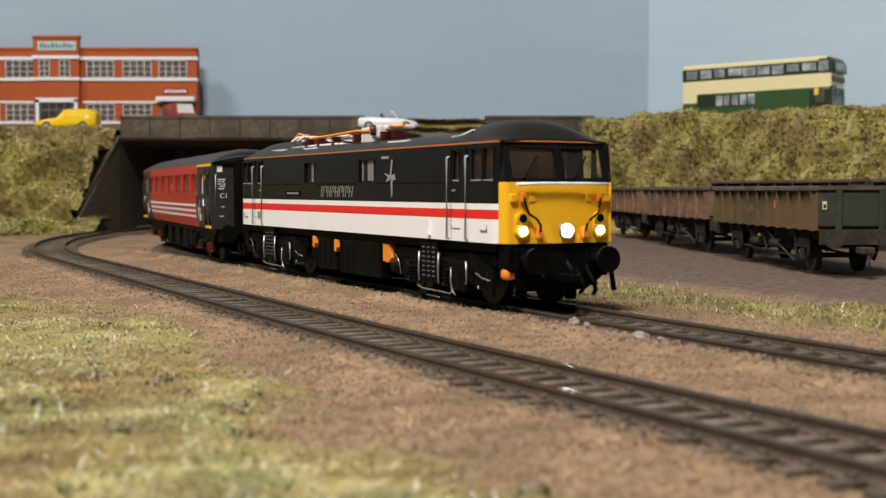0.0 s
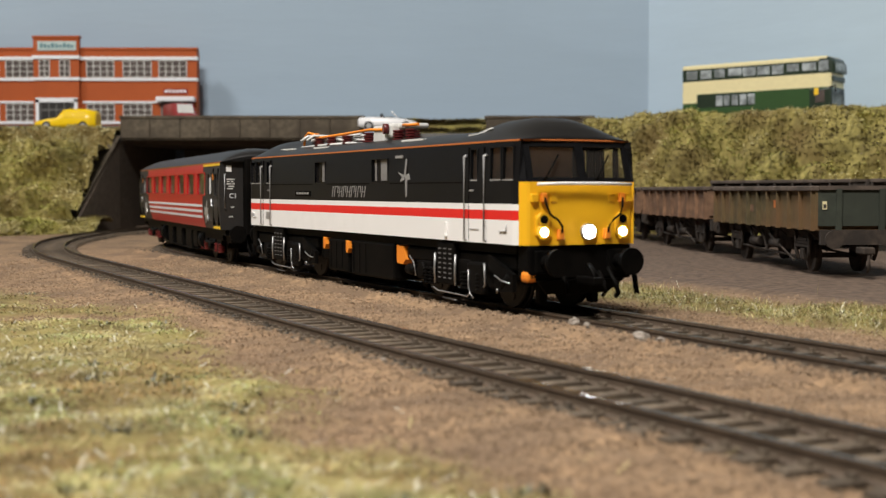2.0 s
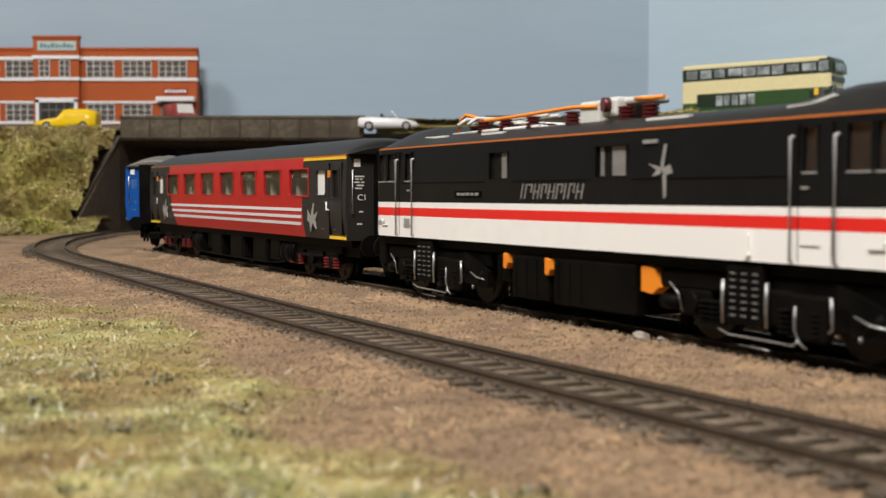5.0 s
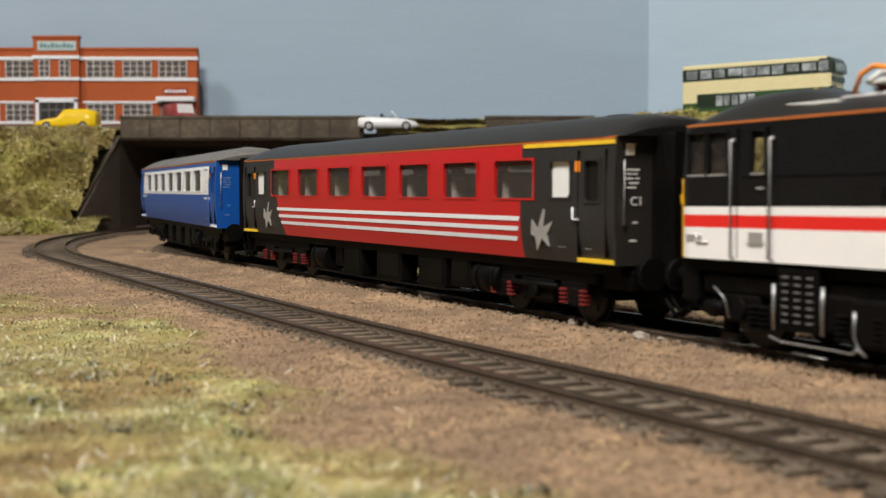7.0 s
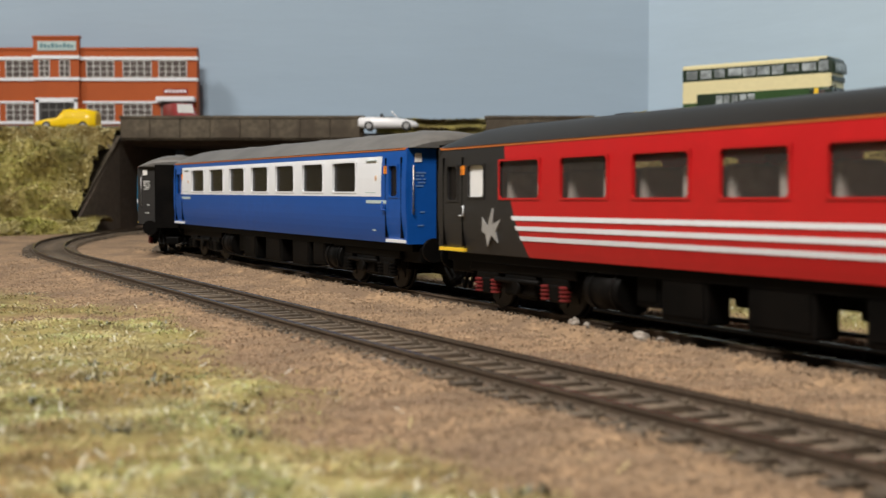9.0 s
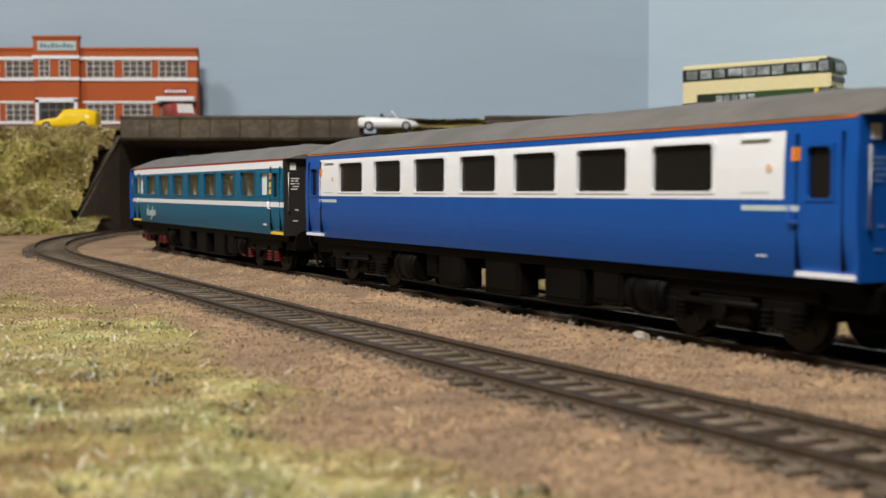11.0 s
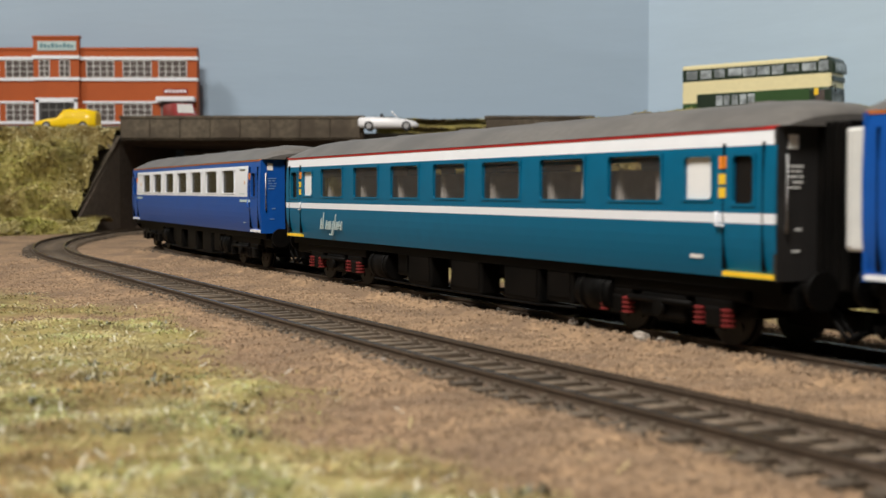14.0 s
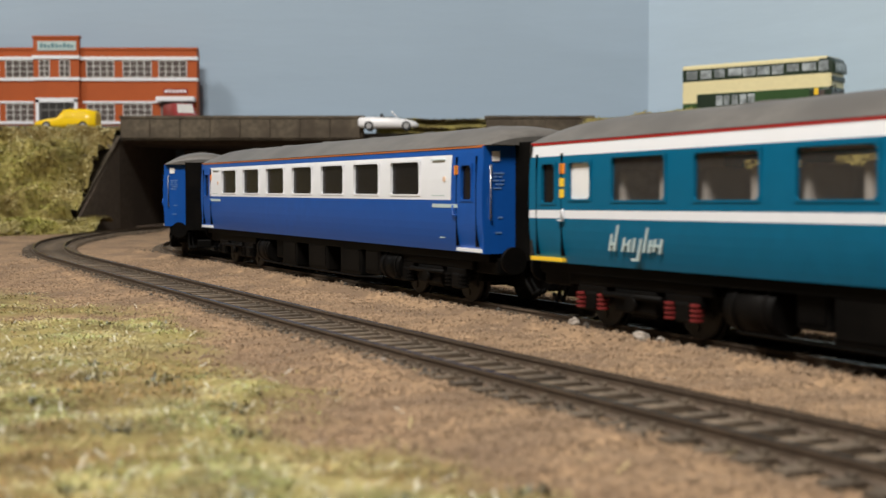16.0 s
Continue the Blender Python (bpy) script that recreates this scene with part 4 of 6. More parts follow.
def coach(name, label, scheme):
    c = thing(name, label, "coach", "coaches of the train")
    HALF, W = 132.0, 18.3
    main, roof, end = scheme["main"], scheme["roof"], scheme["end"]
    zw = (30.0, 39.3) if scheme["style"] != "blue" else (30.8, 40.1)
    mats = [main, scheme["second"], scheme["third"], end]
    spans = COACH_WINDOWS if scheme["style"] != "blue" else [(-100.1 + 29.05 * i, -80.5 + 29.05 * i) for i in range(7)]
    lights = [(x0, x1, *zw) for x0, x1 in spans]
    frosted = [(-113.8, -105.2, 30.3, 38.6), (105.2, 113.8, 30.3, 38.6)]
    doors = [(-126, -120.2, 29.5, 38.6), (120.2, 126, 29.5, 38.6)]
    holes = lights + frosted + doors
    if scheme["style"] == "blue":
        holes = lights + doors
    xs = [-HALF, HALF, -94.5, 94.5, -118.5, 101, -101, 114.0] + [h[k] for h in holes for k in (0, 1)]
    zs = [15.3, 17, 19, 21, 23, 25.8, 27.7, 29.3, 32, 35, 40.4, 41.6, 42.2, 43.2] + [h[k] for h in holes for k in (2, 3)]

    def pick(x, z):
        st = scheme["style"]
        if st == "red":
            return 1 if abs(x) > 94.5 else 0
        if st == "blue":
            return 1 if (-118.5 < x < 114.0 and 29.3 < z < 41.6) else 0
        return 1 if (25.8 < z < 27.7 or z > 40.4) else 0

    def drift(x, z):
        """The edge of the red paint leans at one end and stands nearly upright at the other."""
        if scheme["style"] != "red" or abs(x) != 94.5:
            return 0.0
        return -3.4 if x > 0 else -0.8 + 0.24 * (43 - z) + 0.006 * (43 - z) ** 2

    for side in (-1, 1):
        bm = bmesh.new()
        wall_sheet(bm, side, W, xs, zs, holes, pick, drift)
        ob = part("body_side", bm, mats, c)
        sol = ob.modifiers.new("thickness", "SOLIDIFY")
        sol.thickness, sol.offset = 0.0006, -1 if side < 0 else 1
        for k, (x0, x1, z0, z1) in enumerate(holes):
            bm = bmesh.new()
            zc = (z0 + z1) / 2
            y0 = side * (side_y(zc, W) - 0.55)
            sheet(bm, x0 - 0.2, x1 + 0.2, y0, z0 - 0.2, z1 + 0.2)
            is_f = (x0, x1, z0, z1) in frosted
            is_d = (x0, x1, z0, z1) in doors
            pane = part("window_pane", bm, "frosted" if is_f else ("dark_glass" if (is_d or scheme["style"] == "blue") else "glass"), c)
            pane.visible_shadow = False if not (is_f or is_d) else True
            # raised rim round the opening
            bm = bmesh.new()
            ya = side * side_y(zc, W)
            yb = ya + side * 0.22
            lo, hi = min(ya, yb), max(ya, yb)
            for a in ((x0 - 0.6, x1 + 0.6, z1, z1 + 0.5), (x0 - 0.6, x1 + 0.6, z0 - 0.5, z0), (x0 - 0.6, x0, z0, z1), (x1, x1 + 0.6, z0, z1)):
                bx(bm, a[0], a[1], lo, hi, a[2], a[3])
            for px, pz, qx, qz in ((x0, z0, 1, 1), (x1, z0, -1, 1), (x0, z1, 1, -1), (x1, z1, -1, -1)):
                poly(bm, [(px, lo - side * 0.3, pz), (px + qx * 0.7, lo - side * 0.3, pz), (px, lo - side * 0.3, pz + qz * 0.7)], (0, side * 0.35, 0))
            rim = main if scheme["style"] != "red" else ("coach_red" if abs((x0 + x1) / 2) < 94 else "coach_dark")
            if scheme["style"] == "blue":
                rim = "white" if abs((x0 + x1) / 2) < 118 else main
            part("window_rim", bm, rim, c)
        # doors, handles, grab rails, step boards
        for sx in (-1, 1):
            bm = bmesh.new()
            for x in (117.3, 128.6):
                bx(bm, sx * x - 0.16, sx * x + 0.16, *sorted((side * (W - 1.0), side * (W + 0.06))), 17, 41)
            part("door_line", bm, "chassis", c)
            bm = bmesh.new()
            x = sx * 115.8
            bar(bm, [(x, side * (W + 0.5), 28), (x, side * (W + 0.5), 25.3), (x + sx * 2.2, side * (W + 0.5), 25.3)], 0.28)
            part("grab_rail", bm, "white" if scheme["style"] != "blue" else "blue", c)
            bm = bmesh.new()
            bx(bm, *sorted((sx * 117, sx * 131.6)), *sorted((side * (W - 1.6), side * (W - 0.2))), 15.6, 16.5)
            part("step_board", bm, scheme["step"], c)
            bm = bmesh.new()
            y = side * (W - 0.05)
            bx(bm, *sorted((sx * 116.0, sx * 118.0)), *sorted((y - side * 0.3, y + side * 0.1)), 36.2, 38.6)
            part("door_lamp", bm, "orange_bright", c)
    # cant rail line
    for side in (-1, 1):
        bm = bmesh.new()
        y = side * side_y(43, W)
        bx(bm, -HALF, HALF, *sorted((y - side * 0.3, y + side * 0.12)), 43.2, 43.85)
        part("cant_rail_line", bm, scheme["line"], c, "thin orange-red line under the roof")
    # roof
    bm = bmesh.new()
    secs = []
    for x, dz, dw in ((-134, -3.6, 0.95), (-132.4, -2.0, 0.985), (-128, -0.9, 0.998), (-122, -0.25, 1), (-115, 0, 1), (115, 0, 1), (122, -0.25, 1), (128, -0.9, 0.998), (132.4, -2.0, 0.985), (134, -3.6, 0.95)):
        row = []
        for k in range(15):
            a = math.pi * k / 14
            yy = -math.cos(a)
            row.append((x, yy * (W - 0.45) * dw, 43.8 + (6.0 + dz) * (1 - abs(yy) ** 2.3)))
        secs.append(row)
    loft(bm, secs, smooth=True)
    bx(bm, -132, 132, -W + 0.9, W - 0.9, 43.2, 43.9)
    r = part("roof", bm, roof, c, "grey ribbed roof" if roof == "grey_roof" else "black roof")
    for x in (-108, -66, -22, 22, 66, 108):
        bm = bmesh.new()
        bx(bm, x - 3.4, x + 3.4, -2.0, 2.0, 49.3, 50.1, bev=0.3)
        part("roof_vent", bm, roof, r)
    # ends with gangway
    for sx in (-1, 1):
        bm = bmesh.new()
        bx(bm, *sorted((sx * 131.2, sx * 132.1)), -W + 0.4, W - 0.4, 15.3, 43.6)
        part("end_wall", bm, end, c)
        bm = bmesh.new()
        loft(bm, [[(sx * (132.05 + k * 1.06), -w2, 13.6 + e), (sx * (132.05 + k * 1.06), -w2, 44.6 - e), (sx * (132.05 + k * 1.06), w2, 44.6 - e), (sx * (132.05 + k * 1.06), w2, 13.6 + e)]
                  for k in range(9) for e in ((0.6,) if k % 2 else (0,)) for w2 in ((7.7,) if k % 2 else (8.4,))], closed=True)
        part("gangway", bm, "chassis", c, "black corridor bellows")
        if scheme["style"] == "blue" and sx < 0:
            bm = bmesh.new()
            bx(bm, -140.8, -132.1, -13.4, 13.4, 20, 41.6, bev=0.6)
            bx(bm, -140.0, -139.4, -13.7, -13.3, 21, 40.8)
            part("end_shield", bm, "panto", c, "pale grey end shield")
        for side in (-1, 1):
            bm = bmesh.new()
            bar(bm, [(sx * 132.0, side * 15.6, 38.6), (sx * 132.8, side * 16.2, 38.2), (sx * 132.8, side * 16.2, 24.6), (sx * 132.0, side * 15.6, 24.2)], 0.26)
            part("end_handrail", bm, "steel", c)
        for side in (-1, 1):
            for z0, y0, y1 in ((36.2, 11.8, 15.2), (35.3, 12.4, 13.4), (35.3, 13.9, 15.0), (34.3, 11.8, 12.8), (34.3, 13.4, 15.2), (33.3, 12.0, 14.4), (32.3, 12.6, 15.0), (24.6, 12.2, 13.6), (20.6, 12.6, 14.4)):
                bm = bmesh.new()
                bx(bm, *sorted((sx * 132.1, sx * 132.25)), *sorted((side * y0, side * y1)), z0, z0 + 0.45)
                part("end_marking", bm, scheme["mark"], c, "small pale end marking")
        bm = bmesh.new()
        bx(bm, *sorted((sx * 132.1, sx * 132.3)), -15.4, -13.2, 39.6, 42.2)
        part("end_plate", bm, "cream", c)
        if scheme["style"] == "red":
            word = bpy.data.curves.new("coach_letter", "FONT")
            word.body, word.size, word.align_x, word.extrude = "C1", 0.0028, "CENTER", 0.00005
            word.materials.append(M["white"])
            letters = new("coach_letter", word)
            letters.parent = c
            letters.matrix_basis = mp(sx * 132.3, sx * -12.6, 28.6, 90, 0, 90 * sx)
        for yy in (-11.35, 11.35):
            bm = bmesh.new()
            cy(bm, (sx * 131, yy, 13.6), (sx * 136, yy, 13.6), 1.5, 12)
            cy(bm, (sx * 136, yy, 13.6), (sx * 137.2, yy, 13.6), 3.6, 20)
            part("buffer", bm, "chassis", c)
        bm = bmesh.new()
        bx(bm, *sorted((sx * 118, sx * 141)), -3.2, 3.2, 5.6, 9.2, bev=0.5)
        bx(bm, *sorted((sx * 120, sx * 132.5)), -13.5, 13.5, 9.6, 14.2, bev=0.5)
        part("coupling", bm, "chassis", c)
        for yy in (-6.4, -4.6, 5, 7.2):
            bm = bmesh.new()
            bar(bm, [(sx * 132, yy, 13), (sx * 135.5, yy * 1.1, 8), (sx * 138.5, yy, 4.6), (sx * 141, yy * 0.9, 6.2)], 0.6)
            part("brake_hose", bm, "chassis", c)
    # interior
    bm = bmesh.new()
    bx(bm, -131, 131, -16.4, 16.4, 16.2, 17.4)
    part("inner_floor", bm, "interior", c)
    for x0, x1 in COACH_WINDOWS:
        for xx in (x0 - 2.5, x1 - 6.5):
            for side in (-1, 1):
                bm = bmesh.new()
                y0, y1 = sorted((side * 4.5, side * 15.2))
                bx(bm, xx, xx + 2.6, y0, y1, 17.4, 36.6, bev=0.9)
                bx(bm, xx - 3.6 if xx < x0 else xx + 2.2, xx + 0.2 if xx < x0 else xx + 6, y0, y1, 20, 23.4, bev=0.5)
                part("seat", bm, "interior", c)
    for x in (-102, 102):
        bm = bmesh.new()
        bx(bm, x - 0.5, x + 0.5, -16.6, 16.6, 17, 43)
        part("partition", bm, "interior", c)
    # underframe
    bm = bmesh.new()
    bx(bm, -131, 131, -13.8, 13.8, 14.2, 16.0)
    bx(bm, -62, 62, -1.5, 1.5, 8.6, 14.2)
    bx(bm, -30, 44, -1.0, 1.0, 3.6, 4.4)
    part("underframe", bm, "chassis", c)
    for side in (-1, 1):
        bm = bmesh.new()
        bx(bm, -131, 131, *sorted((side * 13.8, side * 15.6)), 12.9, 15.8)
        part("solebar", bm, "chassis", c)
    for x0, x1, z0, y0, y1 in ((-43, -34, 6.2, -14, -9), (-32, -16.5, 4.2, -15.4, -9.5), (-4.5, 14, 4.2, -15.4, -9.5), (26, 44, 4.2, -15.4, -9.5), (47, 59, 5.2, -15.2, -8), (-38, -22, 5.5, 9, 15), (0, 20, 5.5, 9, 15), (44, 56, 5.5, 9, 15)):
        bm = bmesh.new()
        bx(bm, x0, x1, y0, y1, z0, 14.2, bev=0.6)
        bx(bm, x0 + 1.2, x1 - 1.2, y0 - 0.25, y0, z0 + 1.4, 12.6)
        part("equipment_box", bm, "chassis", c)
    for x in (-55, 67):
        bm = bmesh.new()
        cy(bm, (x - 6, -11.6, 8.9), (x + 8, -11.6, 8.9), 4.6, 20)
        for e in (-3.5, 5.5):
            cy(bm, (x + e - 0.4, -11.6, 8.9), (x + e + 0.4, -11.6, 8.9), 4.85, 20)
            bx(bm, x + e - 0.6, x + e + 0.6, -12.6, -10.6, 12.8, 14.4)
        part("air_tank", bm, "chassis", c)
    bm = bmesh.new()
    bar(bm, [(-58, -15.0, 4.4), (-20, -15.2, 4.0), (40, -15.2, 4.0), (60, -15.0, 4.6)], 0.3)
    part("foot_rail", bm, "chassis", c)
    for x in (-93, 93):
        bogie = new("bogie")
        bogie.parent = c
        bogie.matrix_basis = mp(x, 0, LIFT)
        bm = bmesh.new()
        for side in (-1, 1):
            y0, y1 = sorted((side * 12.2, side * 14.6))
            bx(bm, -27, 27, y0, y1, 9.4, 12.2, bev=0.5)
            bx(bm, -8, 8, y0, y1, 4.2, 9.6, bev=0.7)
            for xx in (-17, 17):
                bx(bm, xx - 6, xx + 6, y0, y1, 7.2, 9.6, bev=0.4)
                bx(bm, xx - 2.4, xx + 2.4, y0 - 0.4, y1 + 0.4, 3.8, 8.2, bev=0.6)
            cy(bm, (-11, side * 15.2, 8), (11, side * 15.2, 8), 0.7, 8)
            cy(bm, (0, side * 14.2, 6.5), (0, side * 16, 6.5), 1.8, 12)
        bx(bm, -25, 25, -11.6, 11.6, 8.6, 12, bev=0.4)
        bx(bm, -5, 5, -12.4, 12.4, 3.2, 9, bev=0.5)
        for xx in (-26, 26):
            bx(bm, xx - 1, xx + 1, -12, 12, 6.2, 11, bev=0.4)
        part("bogie_frame", bm, "chassis", bogie)
        for side in (-1, 1):
            for xx in (-17, 17):
                for e in (-4.3, 4.3):
                    bm = bmesh.new()
                    turned(bm, xx + e, side * 14.3, [(rr, 4.2 + k * 1.0 + g) for k in range(4) for rr, g in ((1.0, 0.0), (1.5, 0.15), (1.5, 0.55), (1.0, 0.7))], 10)
                    part("coil_spring", bm, scheme["spring"], bogie)
        for xx in (-17, 17):
            wheelset(bogie, xx, 6.3, 6.3)
    # livery
    sd = [(-1, (0, -0.12, 0)), (1, (0, 0.12, 0))]
    if scheme["style"] == "red":
        for side, dv in sd:
            for i, z in enumerate((24.95, 22.45, 19.95)):
                bm = bmesh.new()
                za, zb = z - 0.55, z + 0.55
                ya, yb = side * side_y(za, W), side * side_y(zb, W)
                x0, x1 = -90.6 + i * 1.7, 90.6 - i * 0.7
                poly(bm, [(x0 + 0.6, ya, za), (x1 - 0.4, ya, za), (x1 + 0.3, yb, zb), (x0, yb, zb)], dv)
                part("stripe", bm, "white", c, "white painted stripe")
            bm = bmesh.new()
            bx(bm, 92, 131.8, *sorted((side * (W - 0.9), side * (W - 0.35))), 42.15, 43.1)
            part("first_class_line", bm, "line_yellow", c, "yellow line above the end windows")
            for x in (101.5, -101):
                bm = bmesh.new()
                y = side * (W - 0.25)
                for pts in ([(-2.6, 25), (-0.6, 22.6), (1.2, 27.5), (1.9, 27.3), (1.2, 23.2), (4.4, 24.6), (2.4, 21.4), (3.2, 18.6), (0.8, 20.4), (-0.6, 17.4), (-1.4, 20.8), (-2.8, 21.2)],):
                    poly(bm, [(x + px * 1.4 - 1.2, y, pz) for px, pz in pts], (0, side * 0.32, 0))
                part("emblem", bm, "silver", c, "silver painted emblem")
            bm = bmesh.new()
            for x in (108, 119):
                bx(bm, x, x + 3, *sorted((side * (W - 1.0), side * (W - 0.66))), 18.6, 19.3)
            part("number_bar", bm, "silver", c)
    elif scheme["style"] == "teal":
        for side, dv in sd:
            bm = bmesh.new()
            y = side * (W - 0.5)
            x = -91.6 if side < 0 else 91.6
            sl = 0.28 * (1 if side < 0 else -1)

            def dash(x0, x1, z0, z1):
                bm = bmesh.new()
                poly(bm, [(x + x0 + sl * (z0 - 19), y, z0), (x + x1 + sl * (z0 - 19), y, z0), (x + x1 + sl * (z1 - 19), y, z1), (x + x0 + sl * (z1 - 19), y, z1)], (0, side * 0.5, 0))
                part("emblem_stroke", bm, "sign_blue", c, "pale painted emblem stroke")
            for px, z0, z1 in ((-6.2, 18.9, 22.6), (-4.4, 18.9, 24.6), (-1.2, 18.9, 21.9), (0.9, 18.9, 21.6), (2.6, 18.9, 21.9), (4.9, 17.0, 21.9), (6.6, 18.9, 24.2), (8.4, 18.9, 21.7), (10.0, 19.2, 21.9), (12.2, 18.9, 21.9)):
                dash(px, px + 0.75, z0, z1)
            for px, w2, z0 in ((-5.6, 1.6, 20.2), (-0.6, 1.7, 20.2), (3.0, 2.4, 17.0), (8.9, 3.4, 20.2)):
                dash(px, px + w2, z0, z0 + 0.5)
            bm = bmesh.new()
            bx(bm, 106.5, 110.5, *sorted((side * (W - 1.1), side * (W - 0.55))), 18.6, 19.6)
            part("number_bar", bm, "panto", c)
            for x in (116.0, -118.0):
                for z in (33.2, 30.6):
                    bm = bmesh.new()
                    bx(bm, x, x + 2, *sorted((side * (W - 0.5), side * (W + 0.1))), z, z + 2)
                    part("door_notice", bm, "line_yellow", c)
    else:
        for side, dv in sd:
            for x in (-118, 102.5):
                bm = bmesh.new()
                bx(bm, x, x + 15.5, *sorted((side * (W - 0.4), side * (W + 0.08))), 27.2, 28.2)
                part("name_bar", bm, "sign_blue", c)
            for x in (-110, 106):
                bm = bmesh.new()
                for z in (30.4, 40.3):
                    bx(bm, x - 4, x + 4, *sorted((side * (W - 0.4), side * (W + 0.05))), z, z + 0.25)
                part("panel_line", bm, "sign_blue", c)
                bm = bmesh.new()
                cy(bm, (x + 4, side * (W - 0.3), 35), (x + 4, side * (W + 0.1), 35), 0.8, 10)
                part("crest", bm, "brown_interior", c, "tiny brown painted crest")
            bm = bmesh.new()
            bx(bm, 106, 109, *sorted((side * (W - 1.1), side * (W - 0.6))), 18.7, 19.4)
            part("number_bar", bm, "sign_blue", c)
    return c


RED = {"style": "red", "main": "coach_red", "second": "coach_dark", "third": "white", "end": "coach_dark", "roof": "black_roof", "line": "orange", "step": "line_yellow", "mark": "panto", "spring": "spring_red"}
BLUE = {"style": "blue", "main": "blue", "second": "white", "third": "white", "end": "blue", "roof": "grey_roof", "line": "orange", "step": "white", "mark": "blue_mark", "spring": "chassis"}
TEAL = {"style": "teal", "main": "teal", "second": "white", "third": "white", "end": "coach_dark", "roof": "grey_roof", "line": "coach_red", "step": "line_yellow", "mark": "panto", "spring": "spring_red"}


def loco():
    c = thing("electric_locomotive", "black, red-striped and white electric locomotive with a yellow front", "locomotive")
    W = 17.4
    zs = [17.9, 24.1, 26.6, 28.2, 33.8, 44.0]

    def half_at(x, z):
        """Half width of the shell: full along the body, drawn in round the cab corners."""
        e = max(0, abs(x) - 103.5) / 6.5
        lean = 0.55 * max(0, (z - 36) / 8)
        return W - lean - 2.5 * e ** 2.2

    # the cab side windows and doors are real openings in the shell
    cab = [(93.2, 98.6, 34.4, 42.6), (99.9, 105.0, 34.4, 42.6), (82.4, 85.8, 34.4, 42.4)]
    mid = [(-34, -24.6, 34.2, 41.2), (15.8, 27.8, 34.2, 41.2)]
    holes_near = [*cab, *[(-b, -a, p, q) for a, b, p, q in cab], *mid]
    xs = [-107, -104, 104, 107, -100, -60, 0, 60, 100, -109.0, 109.0] + [h[k] for h in holes_near for k in (0, 1)]
    zz = sorted(set(zs + [34.2, 34.4, 41.2, 42.4, 42.6, 21]))
    for side in (-1, 1):
        bm = bmesh.new()
        xs_s = sorted(set(xs))
        vs = {(x, z): bm.verts.new((x - (0.28 * max(0, z - 33.8) if x > 107.5 else (-0.28 * max(0, z - 33.8) if x < -107.5 else 0)), side * half_at(x, z), z)) for x in xs_s for z in zz}
        for x0, x1 in zip(xs_s, xs_s[1:]):
            for z0, z1 in zip(zz, zz[1:]):
                mx, mz = (x0 + x1) / 2, (z0 + z1) / 2
                if any(h[0] < mx < h[1] and h[2] < mz < h[3] for h in holes_near):
                    continue
                f = bm.faces.new((vs[x0, z0], vs[x1, z0], vs[x1, z1], vs[x0, z1]))
                if abs(mx) > 107.2 and mz < 33.8:
                    f.material_index = 3
                else:
                    f.material_index = 1 if mz < 24.1 else (2 if mz < 26.6 else (1 if mz < 28.2 else 0))
        ob = part("body_side", bm, ["black", "cream", "red", "yellow"], c, "black upper side over a white and red band")
        sol = ob.modifiers.new("thickness", "SOLIDIFY")
        sol.thickness, sol.offset = 0.0007, -1 if side < 0 else 1
        for x0, x1, z0, z1 in holes_near:
            bm = bmesh.new()
            y = side * (half_at((x0 + x1) / 2, 38) - 0.75)
            sheet(bm, x0 - 0.2, x1 + 0.2, y, z0 - 0.2, z1 + 0.2)
            part("side_window", bm, "clear_glass" if abs(x0) > 60 else "dark_glass", c).visible_shadow = False
            bm = bmesh.new()
            y = side * half_at((x0 + x1) / 2, 38)
            for a in ((x0 - 0.35, x1 + 0.35, z1, z1 + 0.3), (x0 - 0.35, x1 + 0.35, z0 - 0.45, z0), (x0 - 0.35, x0, z0, z1), (x1, x1 + 0.35, z0, z1)):
                bx(bm, a[0], a[1], *sorted((y - side * 0.45, y + side * 0.12)), a[2], a[3])
            part("window_frame", bm, "black", c)
            bm = bmesh.new()
            bx(bm, x0 - 0.2, x1 + 0.2, *sorted((y - side * 0.3, y + side * 0.2)), z0 - 0.25, z0 + 0.1)
            part("window_sill", bm, "silver" if abs(x0) > 60 else "black", c)
        # door grab rails, door outline, panel lines
        for sx in (-1, 1):
            bm = bmesh.new()
            for x in (79.9, 91.0):
                bar(bm, [(sx * x, side * (W - 0.2), 40.9), (sx * x, side * (W + 0.7), 40.6), (sx * x, side * (W + 0.7), 18.6), (sx * x, side * (W - 0.2), 18.3)], 0.36, 6)
            part("grab_rail", bm, "silver", c)
            bm = bmesh.new()
            for x in (81.2, 89.7):
                bx(bm, *sorted((sx * x, sx * (x + 0.22))), *sorted((side * (W - 0.5), side * (W + 0.05))), 18.3, 43)
            part("door_line", bm, "chassis", c)
            bm = bmesh.new()
            bx(bm, *sorted((sx * 82.2, sx * 84)), *sorted((side * W, side * (W + 0.35))), 31.4, 31.9)
            bx(bm, *sorted((sx * 82.0, sx * 87)), *sorted((side * W, side * (W + 0.14))), 21.2, 21.5)
            bar(bm, [(sx * 98.5, side * (W + 0.2), 21.2), (sx * 102, side * (W + 0.2), 21.2), (sx * 102, side * (W + 0.2), 23)], 0.18)
            part("door_handle", bm, "silver", c)
        bm = bmesh.new()
        for x0, x1 in ((-88, -36), (-22, 14), (30, 78)):
            bx(bm, x0, x1, *sorted((side * (W - 0.4), side * (W + 0.1))), 33.6, 33.85)
        part("panel_line", bm, "chassis", c)
